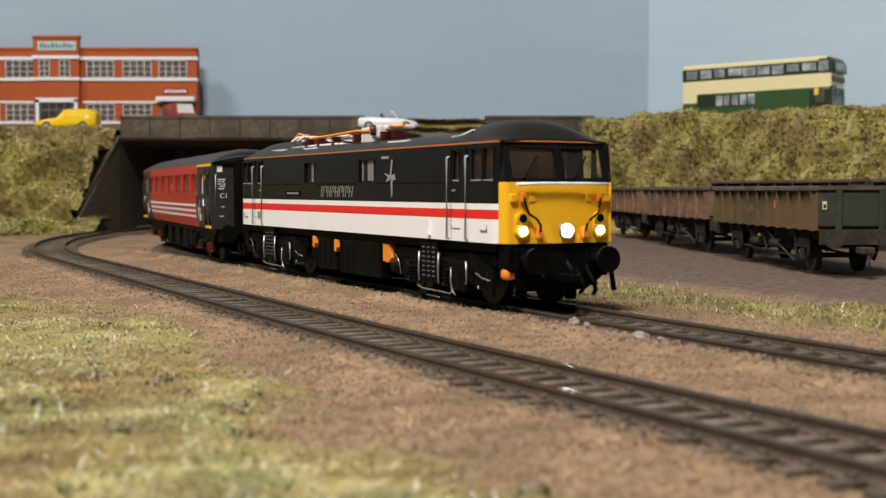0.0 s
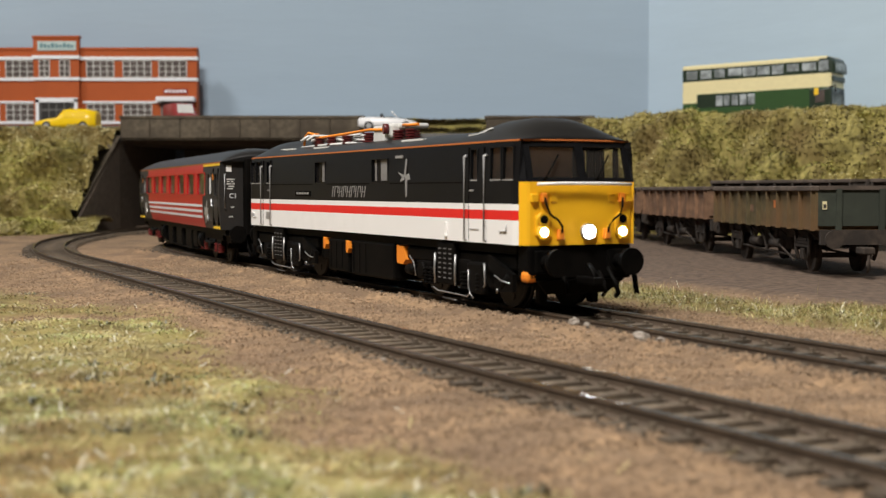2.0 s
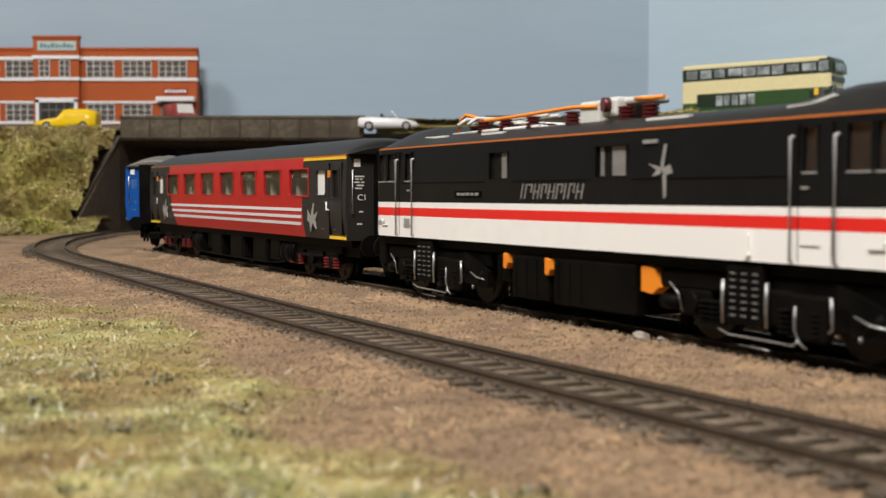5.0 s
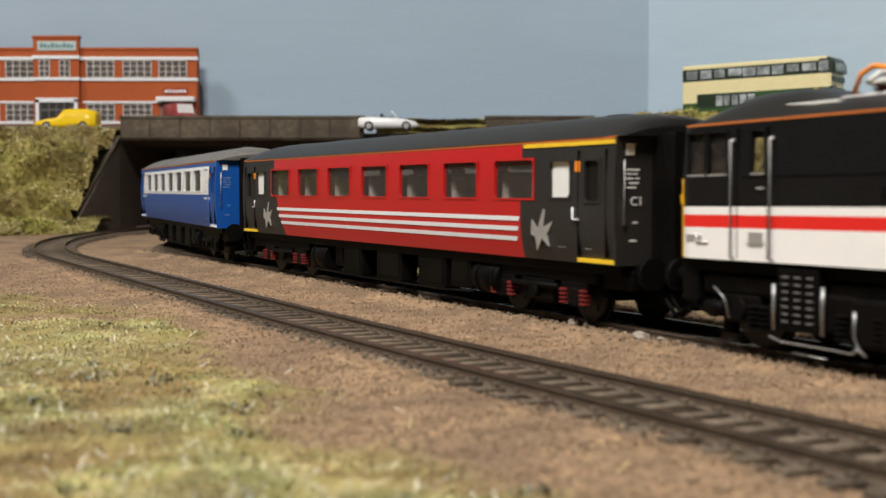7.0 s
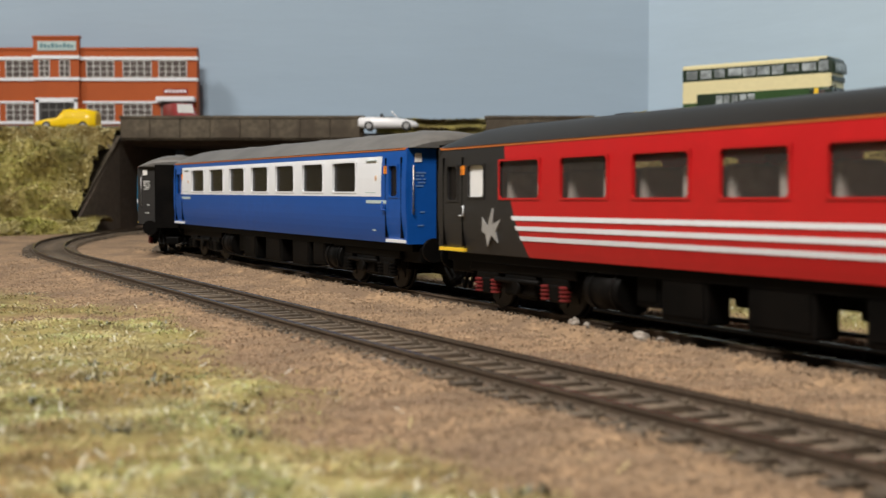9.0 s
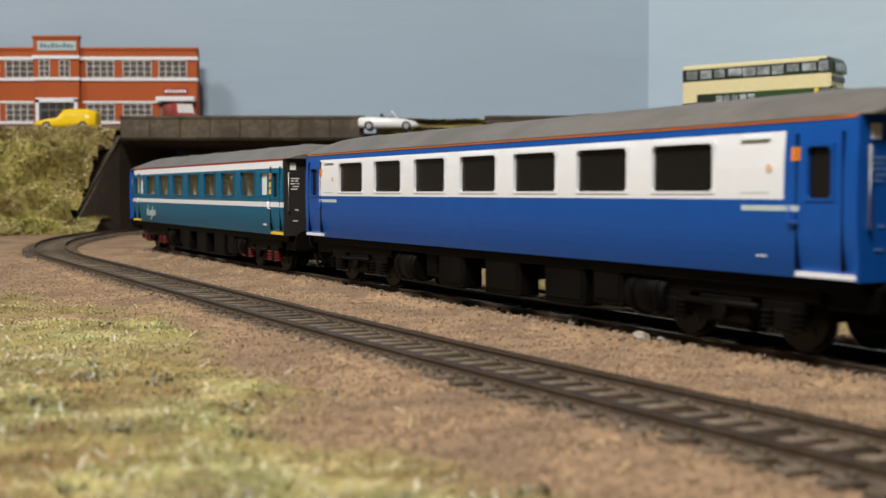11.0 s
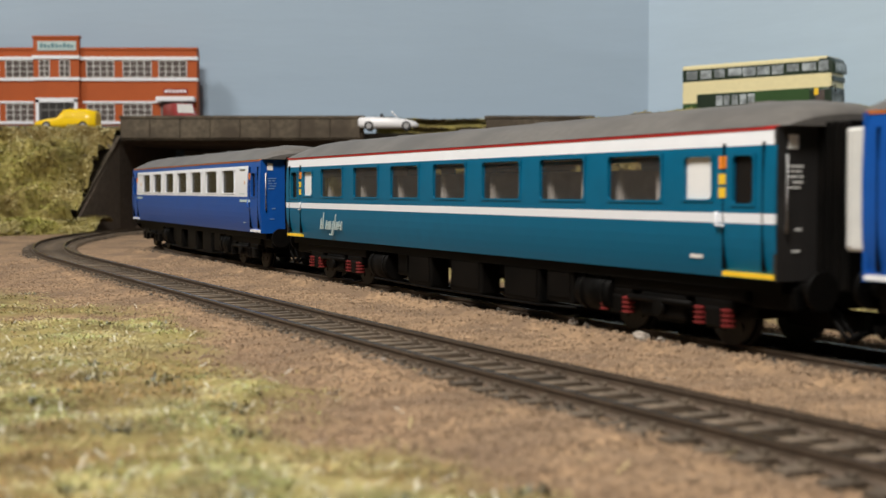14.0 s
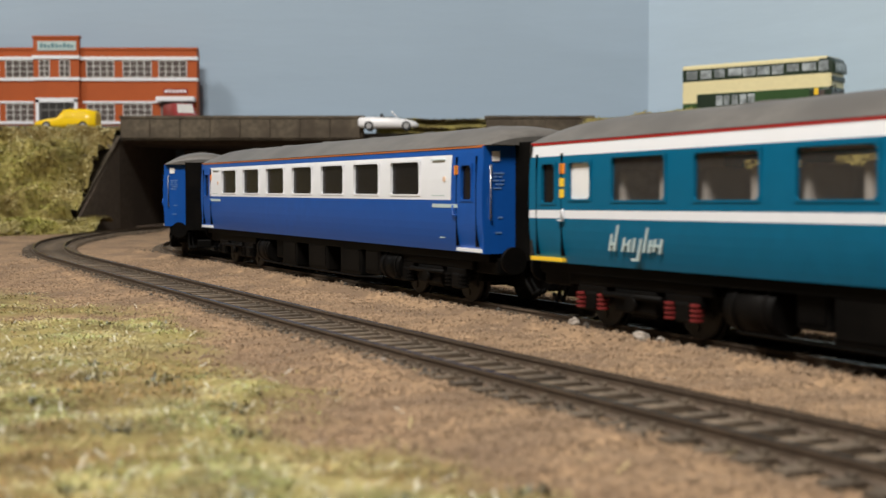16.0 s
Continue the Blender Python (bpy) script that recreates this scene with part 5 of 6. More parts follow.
        # lettering drawn as slanted bars, name plate, bird-like emblem, number bars
        bm = bmesh.new()
        y = side * (W + 0.02)
        x = -17.6
        widths = (0.8, 3.2, 2.5, 2.3, 2.7, 2.5, 0.8, 2.4, 2.7)
        for i, wd in enumerate(widths):
            tall = 3.6 if i not in (0,) else 3.7
            xx = x if side < 0 else -x - wd
            sl = 1.1 if side < 0 else -1.1

            def slab(x0, x1, z0, z1):
                poly(bm, [(x0 + sl * (z0 - 29.4) / 3.6, y, z0), (x1 + sl * (z0 - 29.4) / 3.6, y, z0), (x1 + sl * (z1 - 29.4) / 3.6, y, z1), (x0 + sl * (z1 - 29.4) / 3.6, y, z1)], (0, side * 0.12, 0))
            slab(xx, xx + 0.45, 29.4, 29.4 + tall)
            if wd > 1:
                slab(xx + wd - 0.45, xx + wd, 29.4 + (1.4 if i % 2 else 0), 29.4 + tall)
                slab(xx + 0.4, xx + wd - 0.4, 29.4 + (3.3 if i % 2 else 1.6), 29.4 + (3.6 if i % 2 else 1.9))
            x += wd + 1.0
        part("lettering_bars", bm, "silver", c, "slanted silver lettering shapes")
        bm = bmesh.new()
        bx(bm, -53, -38, *sorted((side * (W - 0.1), side * (W + 0.3))), 29.6, 31.4)
        plate = part("name_plate", bm, "chassis", c, "small dark name plate")
        bm = bmesh.new()
        for i in range(5):
            bx(bm, -51.5 + i * 2.6, -49.6 + i * 2.6, *sorted((side * (W + 0.3), side * (W + 0.4))), 30.2, 30.9)
        part("plate_bar", bm, "silver", plate)
        bm = bmesh.new()
        for pts in ([(40.2, 35.6), (41.2, 35.4), (42.6, 40.8), (41.6, 40.9)], [(36, 37), (40, 36.2), (40.6, 34.8), (37.4, 34.2), (39, 35.6)], [(40.4, 35.8), (43.6, 36.6), (44.4, 34.9), (41.8, 34.4)], [(41, 34.6), (42.4, 34.6), (42.2, 30.0), (41.4, 29.6)]):
            poly(bm, [(px, side * (W + 0.02), pz) for px, pz in pts], (0, side * 0.1, 0))
        part("bird_emblem", bm, "silver", c, "silver bird emblem")
        bm = bmesh.new()
        for x in (-105.5, 34):
            bx(bm, x, x + 5, *sorted((side * (half_at(x, 21) - 0.3), side * (W + 0.06))), 21.2 if x < 0 else 41.2, 22.6 if x < 0 else 42)
        bx(bm, -86.5, -82.5, *sorted((side * (W - 0.3), side * (W + 0.08))), 20.6, 23.4)
        part("number_bar", bm, "silver", c)
        bm = bmesh.new()
        x = 68
        cy(bm, (x, side * (W - 0.2), 19.2), (x, side * (W + 0.8), 19.2), 0.7, 10)
        bx(bm, x - 0.5, x + 0.5, *sorted((side * W, side * (W + 0.7))), 19, 23)
        part("tap", bm, "cream", c)
    for side in (-1, 1):
        # Pale upright strips on the dark panes, for the moulded inner frame.
        for x0, x1 in ((-28.4, -25.2), (21.6, 26.6), (17, 18.4)):
            bm = bmesh.new()
            bx(bm, x0, x1, *sorted((side * (W - 0.8), side * (W - 0.7))), 34.6, 41)
            part("inner_panel", bm, "dull_wire", c, "pale panel inside the body window")
    # orange cant rail line
    for side in (-1, 1):
        bm = bmesh.new()
        loft(bm, [[(x, side * (half_at(x, 44) + 0.12), z) for z in (44.05, 44.5)] + [(x, side * (half_at(x, 44) - 0.4), z) for z in (44.5, 44.05)] for x in (-106.6, -103, -90, 0, 90, 103, 106.6)], closed=True)
        part("cant_rail_line", bm, "orange", c, "thin orange line round the roof edge")
    # roof: low along the middle, domed over the cabs
    bm = bmesh.new()
    secs = []
    for x in (-107.5, -106.4, -104.5, -101, -96, -90, -84, -78, -72, -60, 0, 60, 72, 78, 84, 90, 96, 101, 104.5, 106.4, 107.5):
        e = abs(x)
        dome = 1 if e > 86 else max(0.0, (e - 70) / 16)
        dome = dome * dome * (3 - 2 * dome)
        fall = max(0, (e - 92) / 15.5)
        top = 3.6 + 2.8 * dome
        top *= max(0.06, 1 - fall ** 2.4)
        row = []
        for k in range(19):
            a = math.pi * k / 18
            yy = -math.cos(a)
            row.append((x, yy * half_at(x, 44), 44.5 + top * (1 - abs(yy) ** (3.0 - 0.6 * dome))))
        secs.append(row)
    loft(bm, secs, smooth=True)
    part("roof", bm, "black_roof", c, "black roof domed over the cabs")
    for x0, x1, z in ((29, 44, 46.9), (-46, -34, 46.9), (-84, -68, 47.2)):
        bm = bmesh.new()
        bx(bm, x0, x1, -13.2, -11.6, z - 0.7, z, bev=0.15)
        part("roof_rib", bm, "panto", c)
    bm = bmesh.new()
    poly(bm, [(74, -13.6, 46.4), (80, -13.6, 46.6), (85.5, -12.8, 48.0), (85, -12.8, 48.3), (79.6, -13.6, 47.0), (74, -13.6, 46.8)], (0, 0.8, 0))
    part("roof_step", bm, "panto", c)
    # roof gear: insulators, power bar, folded pantograph
    for x, y, h in ((-66, -4, 4.4), (-55.6, -7, 5), (-43.5, -7, 5), (-29, -7, 5), (-10, -7, 5.2), (11.5, -6, 5.2), (15, -2, 5.0), (21, -6, 5.2), (-50, 8, 4.4), (-22, 8, 4.4), (-36, 2, 3.6)):
        bm = bmesh.new()
        turned(bm, x, y, [(rr, 45.9 + (k + e) * h / 6) for k in range(6) for rr, e in ((1.4, 0.0), (2.0, 0.15), (2.0, 0.55), (1.4, 0.7))])
        part("insulator", bm, "maroon", c, "ribbed maroon insulator")
    for pts in ([(-69, -8.2, 48.4), (-67.6, -8.2, 51.6), (-64.6, -8, 52.9), (-61, -7.4, 52.2), (-57, -7, 50.8), (-43, -7, 51.0), (-29, -7, 51.3), (-10, -7, 51.8), (1, -7, 51.4)],
                [(-67, -2, 48.6), (-65, -4, 52.4), (-61, -7.4, 52.2)], [(15, -6, 52.3), (20, -6, 52.1), (26, -6, 52.1)]):
        bm = bmesh.new()
        bar(bm, pts, 0.5, 8)
        part("bus_bar", bm, "orange_bright", c, "orange power bar on the roof")
    bm = bmesh.new()
    for y in (-8, 8):
        bar(bm, [(-72, y, 47.6), (-50, y, 47.8), (-24, y, 47.8)], 0.55, 8)
    for x in (-72, -48, -24):
        bar(bm, [(x, -8, 47.7), (x, 8, 47.7)], 0.5, 8)
    part("pantograph_base", bm, "panto", c, "pale grey pantograph base frame")
    bm = bmesh.new()
    for y in (-5.5, 5.5):
        bar(bm, [(-26, y, 48.2), (-44, y * 0.8, 49.6), (-66, y * 0.5, 50.2)], 0.7, 8)
        bar(bm, [(-66, y * 0.9, 50.4), (-48, y * 0.5, 51.0), (-30, y * 0.3, 51.2)], 0.5, 8)
    bx(bm, -68, -62, -6, 6, 49.6, 50.8, bev=0.5)
    part("pantograph_arm", bm, "panto", c, "pale grey folded pantograph")
    bm = bmesh.new()
    for x in (-62, -56):
        bar(bm, [(x, -12, 49.6), (x + 0.4, -9.5, 51.4), (x + 0.4, 9.5, 51.4), (x, 12, 49.6)], 0.55, 8)
    bar(bm, [(-62, -5, 51.4), (-56, -5, 51.4)], 0.4, 6)
    bar(bm, [(-62, 5, 51.4), (-56, 5, 51.4)], 0.4, 6)
    part("pantograph_head", bm, "panto", c, "pale grey collector head")
    for x0, x1, y0, y1, z0, z1, bev in ((-7, 1.5, -7, 2, 46.4, 52.8, 0.6), (3, 10, -7.6, 2, 48.4, 53.2, 1.0), (8, 17.5, -5.4, 2, 51.4, 53.0, 0.6), (2, 8, -6, 1, 46.4, 48.6, 0.3), (-22, -13, 1, 8, 46.4, 50.2, 0.6)):
        bm = bmesh.new()
        bx(bm, x0, x1, y0, y1, z0, z1, bev=bev)
        part("switchgear_box", bm, "panto", c, "pale grey switchgear box")
    bm = bmesh.new()
    cy(bm, (6, -9.0, 51.4), (6.4, -7.4, 51.4), 1.7, 14)
    part("switch_cap", bm, "maroon", c)
    # cab fronts
    for sx in (-1, 1):
        front = new("cab_front")
        front.parent = c

        def P(x, y, z):
            return (sx * x, y, z)
        hw = half_at(109, 30)
        bm = bmesh.new()
        ys = [-hw, -hw + 0.7, -9, -3, 3, 9, hw - 0.7, hw]
        bulge = [0, 0.5, 1.25, 1.5, 1.5, 1.25, 0.5, 0]
        loft(bm, [[P(109 + b, y, z) for y, b in zip(ys, bulge)] for z in (17.9, 20, 26, 33.8)] + [[P(107, y, 33.8) for y in ys]], caps=False)
        part("yellow_panel", bm, "yellow", front, "yellow warning front panel")
        # window surround with two openings
        bm = bmesh.new()
        zt = [33.8, 34.8, 42.6, 44.5]
        yy = [-half_at(109, 40), -13.9, -1.2, 1.2, 13.9, half_at(109, 40)]

        def Q(y, z):
            b = 1.3 * (1 - (abs(y) / 16) ** 2)
            return P(108.9 + b - 0.28 * (z - 33.8), y, z)
        for i in range(5):
            for j in range(3):
                if i in (1, 3) and j == 1:
                    continue
                vs = [bm.verts.new(Q(y, z)) for y, z in ((yy[i], zt[j]), (yy[i + 1], zt[j]), (yy[i + 1], zt[j + 1]), (yy[i], zt[j + 1]))]
                bm.faces.new(vs)
        bmesh.ops.remove_doubles(bm, verts=bm.verts, dist=0.01)
        ob = part("windscreen_surround", bm, "black", front)
        sol = ob.modifiers.new("thickness", "SOLIDIFY")
        sol.thickness, sol.offset = 0.0008, 0
        bm = bmesh.new()
        hw4 = half_at(109, 40)
        bar(bm, [Vector(Q(-hw4 + 2 * hw4 * k / 12, 44.3)) + Vector((sx * 0.6, 0, 0)) for k in range(13)], 0.26)
        part("cant_rail_line", bm, "orange", front, "thin orange line under the roof dome")
        for y0, y1 in ((-13.9, -1.2), (1.2, 13.9)):
            bm = bmesh.new()
            vs = [bm.verts.new(Vector(Q(y, z)) - Vector((sx * 0.4, 0, 0))) for y, z in ((y0, 34.8), (y1, 34.8), (y1, 42.6), (y0, 42.6))]
            bm.faces.new(vs)
            part("windscreen", bm, "clear_glass", front).visible_shadow = False
            bm = bmesh.new()
            a, b2 = Vector(Q(y0 + 3.0, 34.4)), Vector(Q(y0 + 7.6, 40.6))
            o = Vector((sx * 0.5, 0, 0))
            bar(bm, [a + o, (a + b2) / 2 + o * 1.2, b2 + o], 0.22)
            cy(bm, a - o * 0.6, a + o, 0.5, 8)
            part("wiper", bm, "chassis", front)
        bm = bmesh.new()
        bar(bm, [P(111.2, -13.8, 33.2), P(111.9, -7, 33.4), P(112.0, 7, 33.4), P(111.2, 14.2, 33.2)], 0.42, 8)
        part("front_handrail", bm, "cream", front, "off-white handrail under the windscreen")
        # lamps
        for y in (-11.75, 11.75):
            bm = bmesh.new()
            cy(bm, P(109, y, 21.2), P(111.0, y, 21.2), 1.9, 20)
            cy(bm, P(109, y, 24.4), P(111.0, y, 24.4), 1.7, 20)
            bx(bm, *sorted((sx * 108.8, sx * 110.5)), y - 2, y + 2, 20, 25.5, bev=0.6)
            pod = part("marker_light", bm, "yellow", front)
            bm = bmesh.new()
            cy(bm, P(110.6, y, 21.2), P(111.3, y, 21.2), 1.12, 20)
            part("lamp_lens", bm, "lamp" if sx > 0 else "frosted", pod, "lit white lamp")
            bm = bmesh.new()
            cy(bm, P(110.6, y, 24.4), P(111.2, y, 24.4), 1.1, 16)
            part("tail_lens", bm, "chassis", pod)
        bm = bmesh.new()
        cy(bm, P(109.5, 1.2, 21.2), P(111.6, 1.2, 21.2), 2.1, 24)
        hl = part("headlight", bm, "steel", front)
        bm = bmesh.new()
        cy(bm, P(111.4, 1.2, 21.2), P(112.0, 1.2, 21.2), 1.6, 24)
        part("lamp_lens", bm, "head_lamp" if sx > 0 else "frosted", hl, "brightly lit main lamp")
        # jumper cables and sockets
        for s2 in (-1, 1):
            bm = bmesh.new()
            bar(bm, [P(110.9, s2 * 11.6, 30), P(111.5, s2 * 11.4, 28), P(111.8, s2 * 10.4, 25.6), P(112.0, s2 * 8.2, 24.2), P(111.9, s2 * 7.0, 22.6), P(111.4, s2 * 6.9, 21)], 0.3, 8)
            part("jumper_cable", bm, "chassis", front)
            bm = bmesh.new()
            bx(bm, *sorted((sx * 110.2, sx * 111.6)), s2 * 6.9 - 0.8, s2 * 6.9 + 0.8, 19.2, 22, bev=0.3)
            bx(bm, *sorted((sx * 110.0, sx * 111.2)), s2 * 11.6 - 0.8, s2 * 11.6 + 0.8, 28.6, 31, bev=0.3)
            part("cable_socket", bm, "orange_bright", front)
            bm = bmesh.new()
            for y in (8.6, 14.0):
                bx(bm, *sorted((sx * 109.2, sx * 110.6)), s2 * y - 1, s2 * y + 1, 28.6, 30.8, bev=0.3)
            part("lamp_bracket", bm, "yellow", front)
        # buffer beam
        bm = bmesh.new()
        bx(bm, *sorted((sx * 104, sx * 109.6)), -15.4, 15.4, 9.0, 17.8, bev=0.6)
        poly(bm, [P(109, -13, 9), P(109, 13, 9), P(107, 9, 5.4), P(107, -9, 5.4)], (sx * 1.2, 0, 0))
        part("buffer_beam", bm, "chassis", front)
        for y in (-10.8, 10.8):
            bm = bmesh.new()
            cy(bm, P(109, y, 13.7), P(115.5, y, 13.7), 1.8, 16)
            cy(bm, P(115.4, y, 13.7), P(116.8, y, 13.7), 3.45, 28)
            bx(bm, *sorted((sx * 108.5, sx * 110.4)), y - 3, y + 3, 10.8, 16.6, bev=0.4)
            part("buffer", bm, "chassis", front, "round black buffer")
        bm = bmesh.new()
        bx(bm, *sorted((sx * 109, sx * 118)), -1.5, 1.5, 8, 10, bev=0.4)
        part("coupling", bm, "chassis", front)
        for pts, rr in (([P(113, 0, 13), P(115.8, 0, 11), P(116, 0, 7.5)], 0.7), ([P(110, -6, 11), P(112.5, -6, 8), P(113.2, -6, 6.4), P(112, -6, 5.6)], 0.6),
                        ([P(110, 5, 11), P(112.8, 5, 8), P(113.4, 5, 6.0), P(112, 5, 5.0)], 0.6), ([P(110, 8, 12), P(112.8, 8.4, 8), P(113.2, 9, 5.6), P(111.6, 9.4, 4.6)], 0.6), ([P(112, 14.6, 10.4), P(112.6, 14.8, 7), P(112.8, 15, 5.2)], 0.7)):
            bm = bmesh.new()
            bar(bm, pts, rr, 8)
            part("hose", bm, "chassis", front, "black brake hose")
        if sx > 0:
            bm = bmesh.new()
            bx(bm, 106, 109.6, -15.9, -12.6, 8.6, 11.4, bev=0.9)
            part("warning_horn", bm, "orange_bright", front, "orange front fitting")
        # cab interior
        bm = bmesh.new()
        bx(bm, *sorted((sx * 79, sx * 80)), -16, 16, 18, 44)
        bx(bm, *sorted((sx * 80, sx * 108)), -16, 16, 18.5, 19.5)
        bx(bm, *sorted((sx * 101, sx * 107)), -15, 15, 30, 34.2)
        part("cab_interior", bm, "brown_interior", c, "brown cab bulkhead and desk")
    # underframe
    bm = bmesh.new()
    bx(bm, -104, 104, -15.6, 15.6, 15.4, 18.2)
    part("underframe", bm, "chassis", c)
    for x0, x1, z0, y0, y1 in ((-24, -6, 4.6, -16.2, 16.2), (-4, 30, 4.2, -16.2, 16.2), (-34, -26, 8, -15, 15)):
        bm = bmesh.new()
        bx(bm, x0, x1, y0, y1, z0, 15.4, bev=0.6)
        for k in range(3):
            bx(bm, x0 + 2 + k * 5, x0 + 2.5 + k * 5, y0 - 0.2, y0, z0 + 1, 14.4)
        part("equipment_box", bm, "chassis", c)
    for x, w, z0, z1 in ((-27.2, 2.2, 11.6, 15.6), (-6.8, 2.4, 11, 15.2), (31.4, 6.5, 9.4, 15.2)):
        for side in (-1, 1):
            bm = bmesh.new()
            y0, y1 = sorted((side * 13, side * (16.9 if x < 0 else 15.8)))
            poly(bm, [(x, y0, z1), (x + w * .7, y0, z1 - 0.4), (x + w, y0, z0 + 1.6), (x + w * .6, y0, z0), (x, y0, z0 + 0.4)], (0, y1 - y0, 0))
            part("orange_fitting", bm, "orange_bright", c, "orange underframe fitting")
    for x in (-70, 70):
        bogie = new("bogie")
        bogie.parent = c
        bogie.matrix_basis = mp(x, 0, LIFT)
        bm = bmesh.new()
        for side in (-1, 1):
            y0, y1 = sorted((side * 12.6, side * 15))
            bx(bm, -33, 33, y0, y1, 10.2, 14.0, bev=0.6)
            bx(bm, -9, 9, y0 - 0.6, y1 + 0.6, 5.0, 12, bev=0.8)
            for xx in (-21.4, 21.4):
                bx(bm, xx - 5.4, xx + 5.4, y0, y1 + 0.2, 4.8, 10.6, bev=0.8)
                cy(bm, (xx, side * 15, 7.6), (xx, side * 16.2, 7.6), 2.2, 14)
            cy(bm, (-31, side * 15.2, 7.4), (-25, side * 15.2, 7.4), 1.6, 10)
            cy(bm, (27, side * 15.2, 6), (31, side * 15.2, 9), 1.4, 10)
        bx(bm, -30, 30, -12.4, 12.4, 9, 14, bev=0.4)
        for xx in (-33, 33):
            bx(bm, xx - 2, xx + 2, -12.6, 12.6, 6.4, 10, bev=0.6)
            bx(bm, xx - 1.5, xx + 1.5, -8.8, -6.6, 1.6, 7, bev=0.4)
            bx(bm, xx - 1.5, xx + 1.5, 6.6, 8.8, 1.6, 7, bev=0.4)
        part("bogie_frame", bm, "chassis", bogie)
        for side in (-1, 1):
            for e in (-16.5, -13.2, 6.5, 15.4):
                bm = bmesh.new()
                turned(bm, e, side * 15.6, [(rr, 4.0 + k * 1.0 + g) for k in range(5) for rr, g in ((1.2, 0.0), (1.7, 0.2), (1.7, 0.5), (1.2, 0.7))], 12)
                part("coil_spring", bm, "chassis", bogie)
            y = side * 17.0
            bm = bmesh.new()
            bx(bm, -8.9, 1.6, *sorted((side * 14.5, y)), 4.6, 16.2, bev=0.4)
            grille = part("resistor_box", bm, "chassis", bogie, "black box with a pale slotted grille")
            for k in range(7):
                for e in (-7.6, -4.4, -1.2):
                    bm = bmesh.new()
                    bx(bm, e, e + 1.5, *sorted((y, y + side * 0.14)), 6.3 + k * 1.35, 6.6 + k * 1.35)
                    part("grille_bar", bm, "dull_wire", grille)
            for e in (-9.8, 2.8):
                bm = bmesh.new()
                bar(bm, [(e, y, 13.2), (e + 0.2, y + side * 0.3, 9), (e, y, 4.6)], 0.32, 8)
                part("pipe", bm, "steel", bogie, "bright wire pipe")
            for pts, rr in (([(-11, y, 3.4), (-8, y, 2.6), (4, y, 2.4), (10, y, 2.2), (11.4, y, 3.6)], 0.34), ([(10.4, y, 9.4), (10.2, y, 5.2), (11.4, y, 3.0), (13.2, y, 2.0)], 0.3), ([(19.4, y, 11.6), (19.9, y, 6.0), (19.0, y, 5.4)], 0.45),
                            ([(25, y, 8.8), (28.4, y, 7.6), (32.8, y, 7.2)], 0.3), ([(-27, y, 11.6), (-24, y, 9.6), (-22.6, y, 5.8)], 0.3), ([(-5, y, 0.9), (3.6, y, 0.7)], 0.16), ([(26.4, y, 5.4), (26.4, y, 4.4)], 0.4)):
                bm = bmesh.new()
                bar(bm, pts, rr * 0.62)
                part("pipe", bm, "steel", bogie, "bright wire pipe")
            bm = bmesh.new()
            bx(bm, 9, 18, *sorted((side * 14.5, side * 16.8)), 3.2, 11.6, bev=0.7)
            poly(bm, [(20, side * 15, 14), (33, side * 15, 9.4), (33, side * 15, 5), (24, side * 15, 4.4), (20, side * 15, 9)], (0, side * 1.2, 0))
            part("axle_beam", bm, "chassis", bogie)
        for xx in (-21.4, 21.4):
            wheelset(bogie, xx, 7.6, 7.6)
    return c


# ---- how the train runs ----
RUN = [(0, -393.8), (1.2, -393.8), (1.5, -390.6), (2, -383.4), (2.5, -372.8), (3, -358.1), (3.5, -339.4), (4, -317.2), (4.2, -307.0), (6.3, -163.6), (6.5, -146.8), (7, -102.1), (7.5, -59.7),
       (8, -13.0), (8.5, 30.2), (9, 75.3), (9.2, 92.8), (11.5, 299.8), (12, 343), (12.5, 387), (13, 431.5), (13.5, 475.5), (14, 520.5), (14.5, 565), (15, 609.5), (15.5, 653), (16, 696.6)]


def run_at(t):
    """Distance of the locomotive's middle along the line: a smooth curve through the timetable."""
    ts, ss = [a for a, _ in RUN], [b for _, b in RUN]
    i = max(0, min(len(ts) - 2, sum(1 for a in ts if a <= t) - 1))

    def slope(k):
        if k in (0, len(ts) - 1):
            j = 0 if k == 0 else len(ts) - 2
            return (ss[j + 1] - ss[j]) / (ts[j + 1] - ts[j])
        a, b = (ss[k] - ss[k - 1]) / (ts[k] - ts[k - 1]), (ss[k + 1] - ss[k]) / (ts[k + 1] - ts[k])
        return 0.0 if a * b <= 0 else 2 * a * b / (a + b)
    h = ts[i + 1] - ts[i]
    u = (t - ts[i]) / h
    return ss[i] * (1 + 2 * u) * (1 - u) ** 2 + slope(i) * h * u * (1 - u) ** 2 + ss[i + 1] * u * u * (3 - 2 * u) + slope(i + 1) * h * u * u * (u - 1)


def climb(s):
    """The main line climbs very slightly towards the viewer."""
    return 0.0093 * max(0.0, s + 235)


def train_pose(s, pivot, ride=0.0):
    ax, ay, _ = line(s + pivot, *MAIN)
    bx2, by2, _ = line(s - pivot, *MAIN)
    za, zb = climb(s + pivot), climb(s - pivot)
    return mp((ax + bx2) / 2, (ay + by2) / 2, (za + zb) / 2 + ride, 0, -math.degrees(math.atan2(za - zb, 2 * pivot)), math.degrees(math.atan2(ay - by2, ax - bx2)))


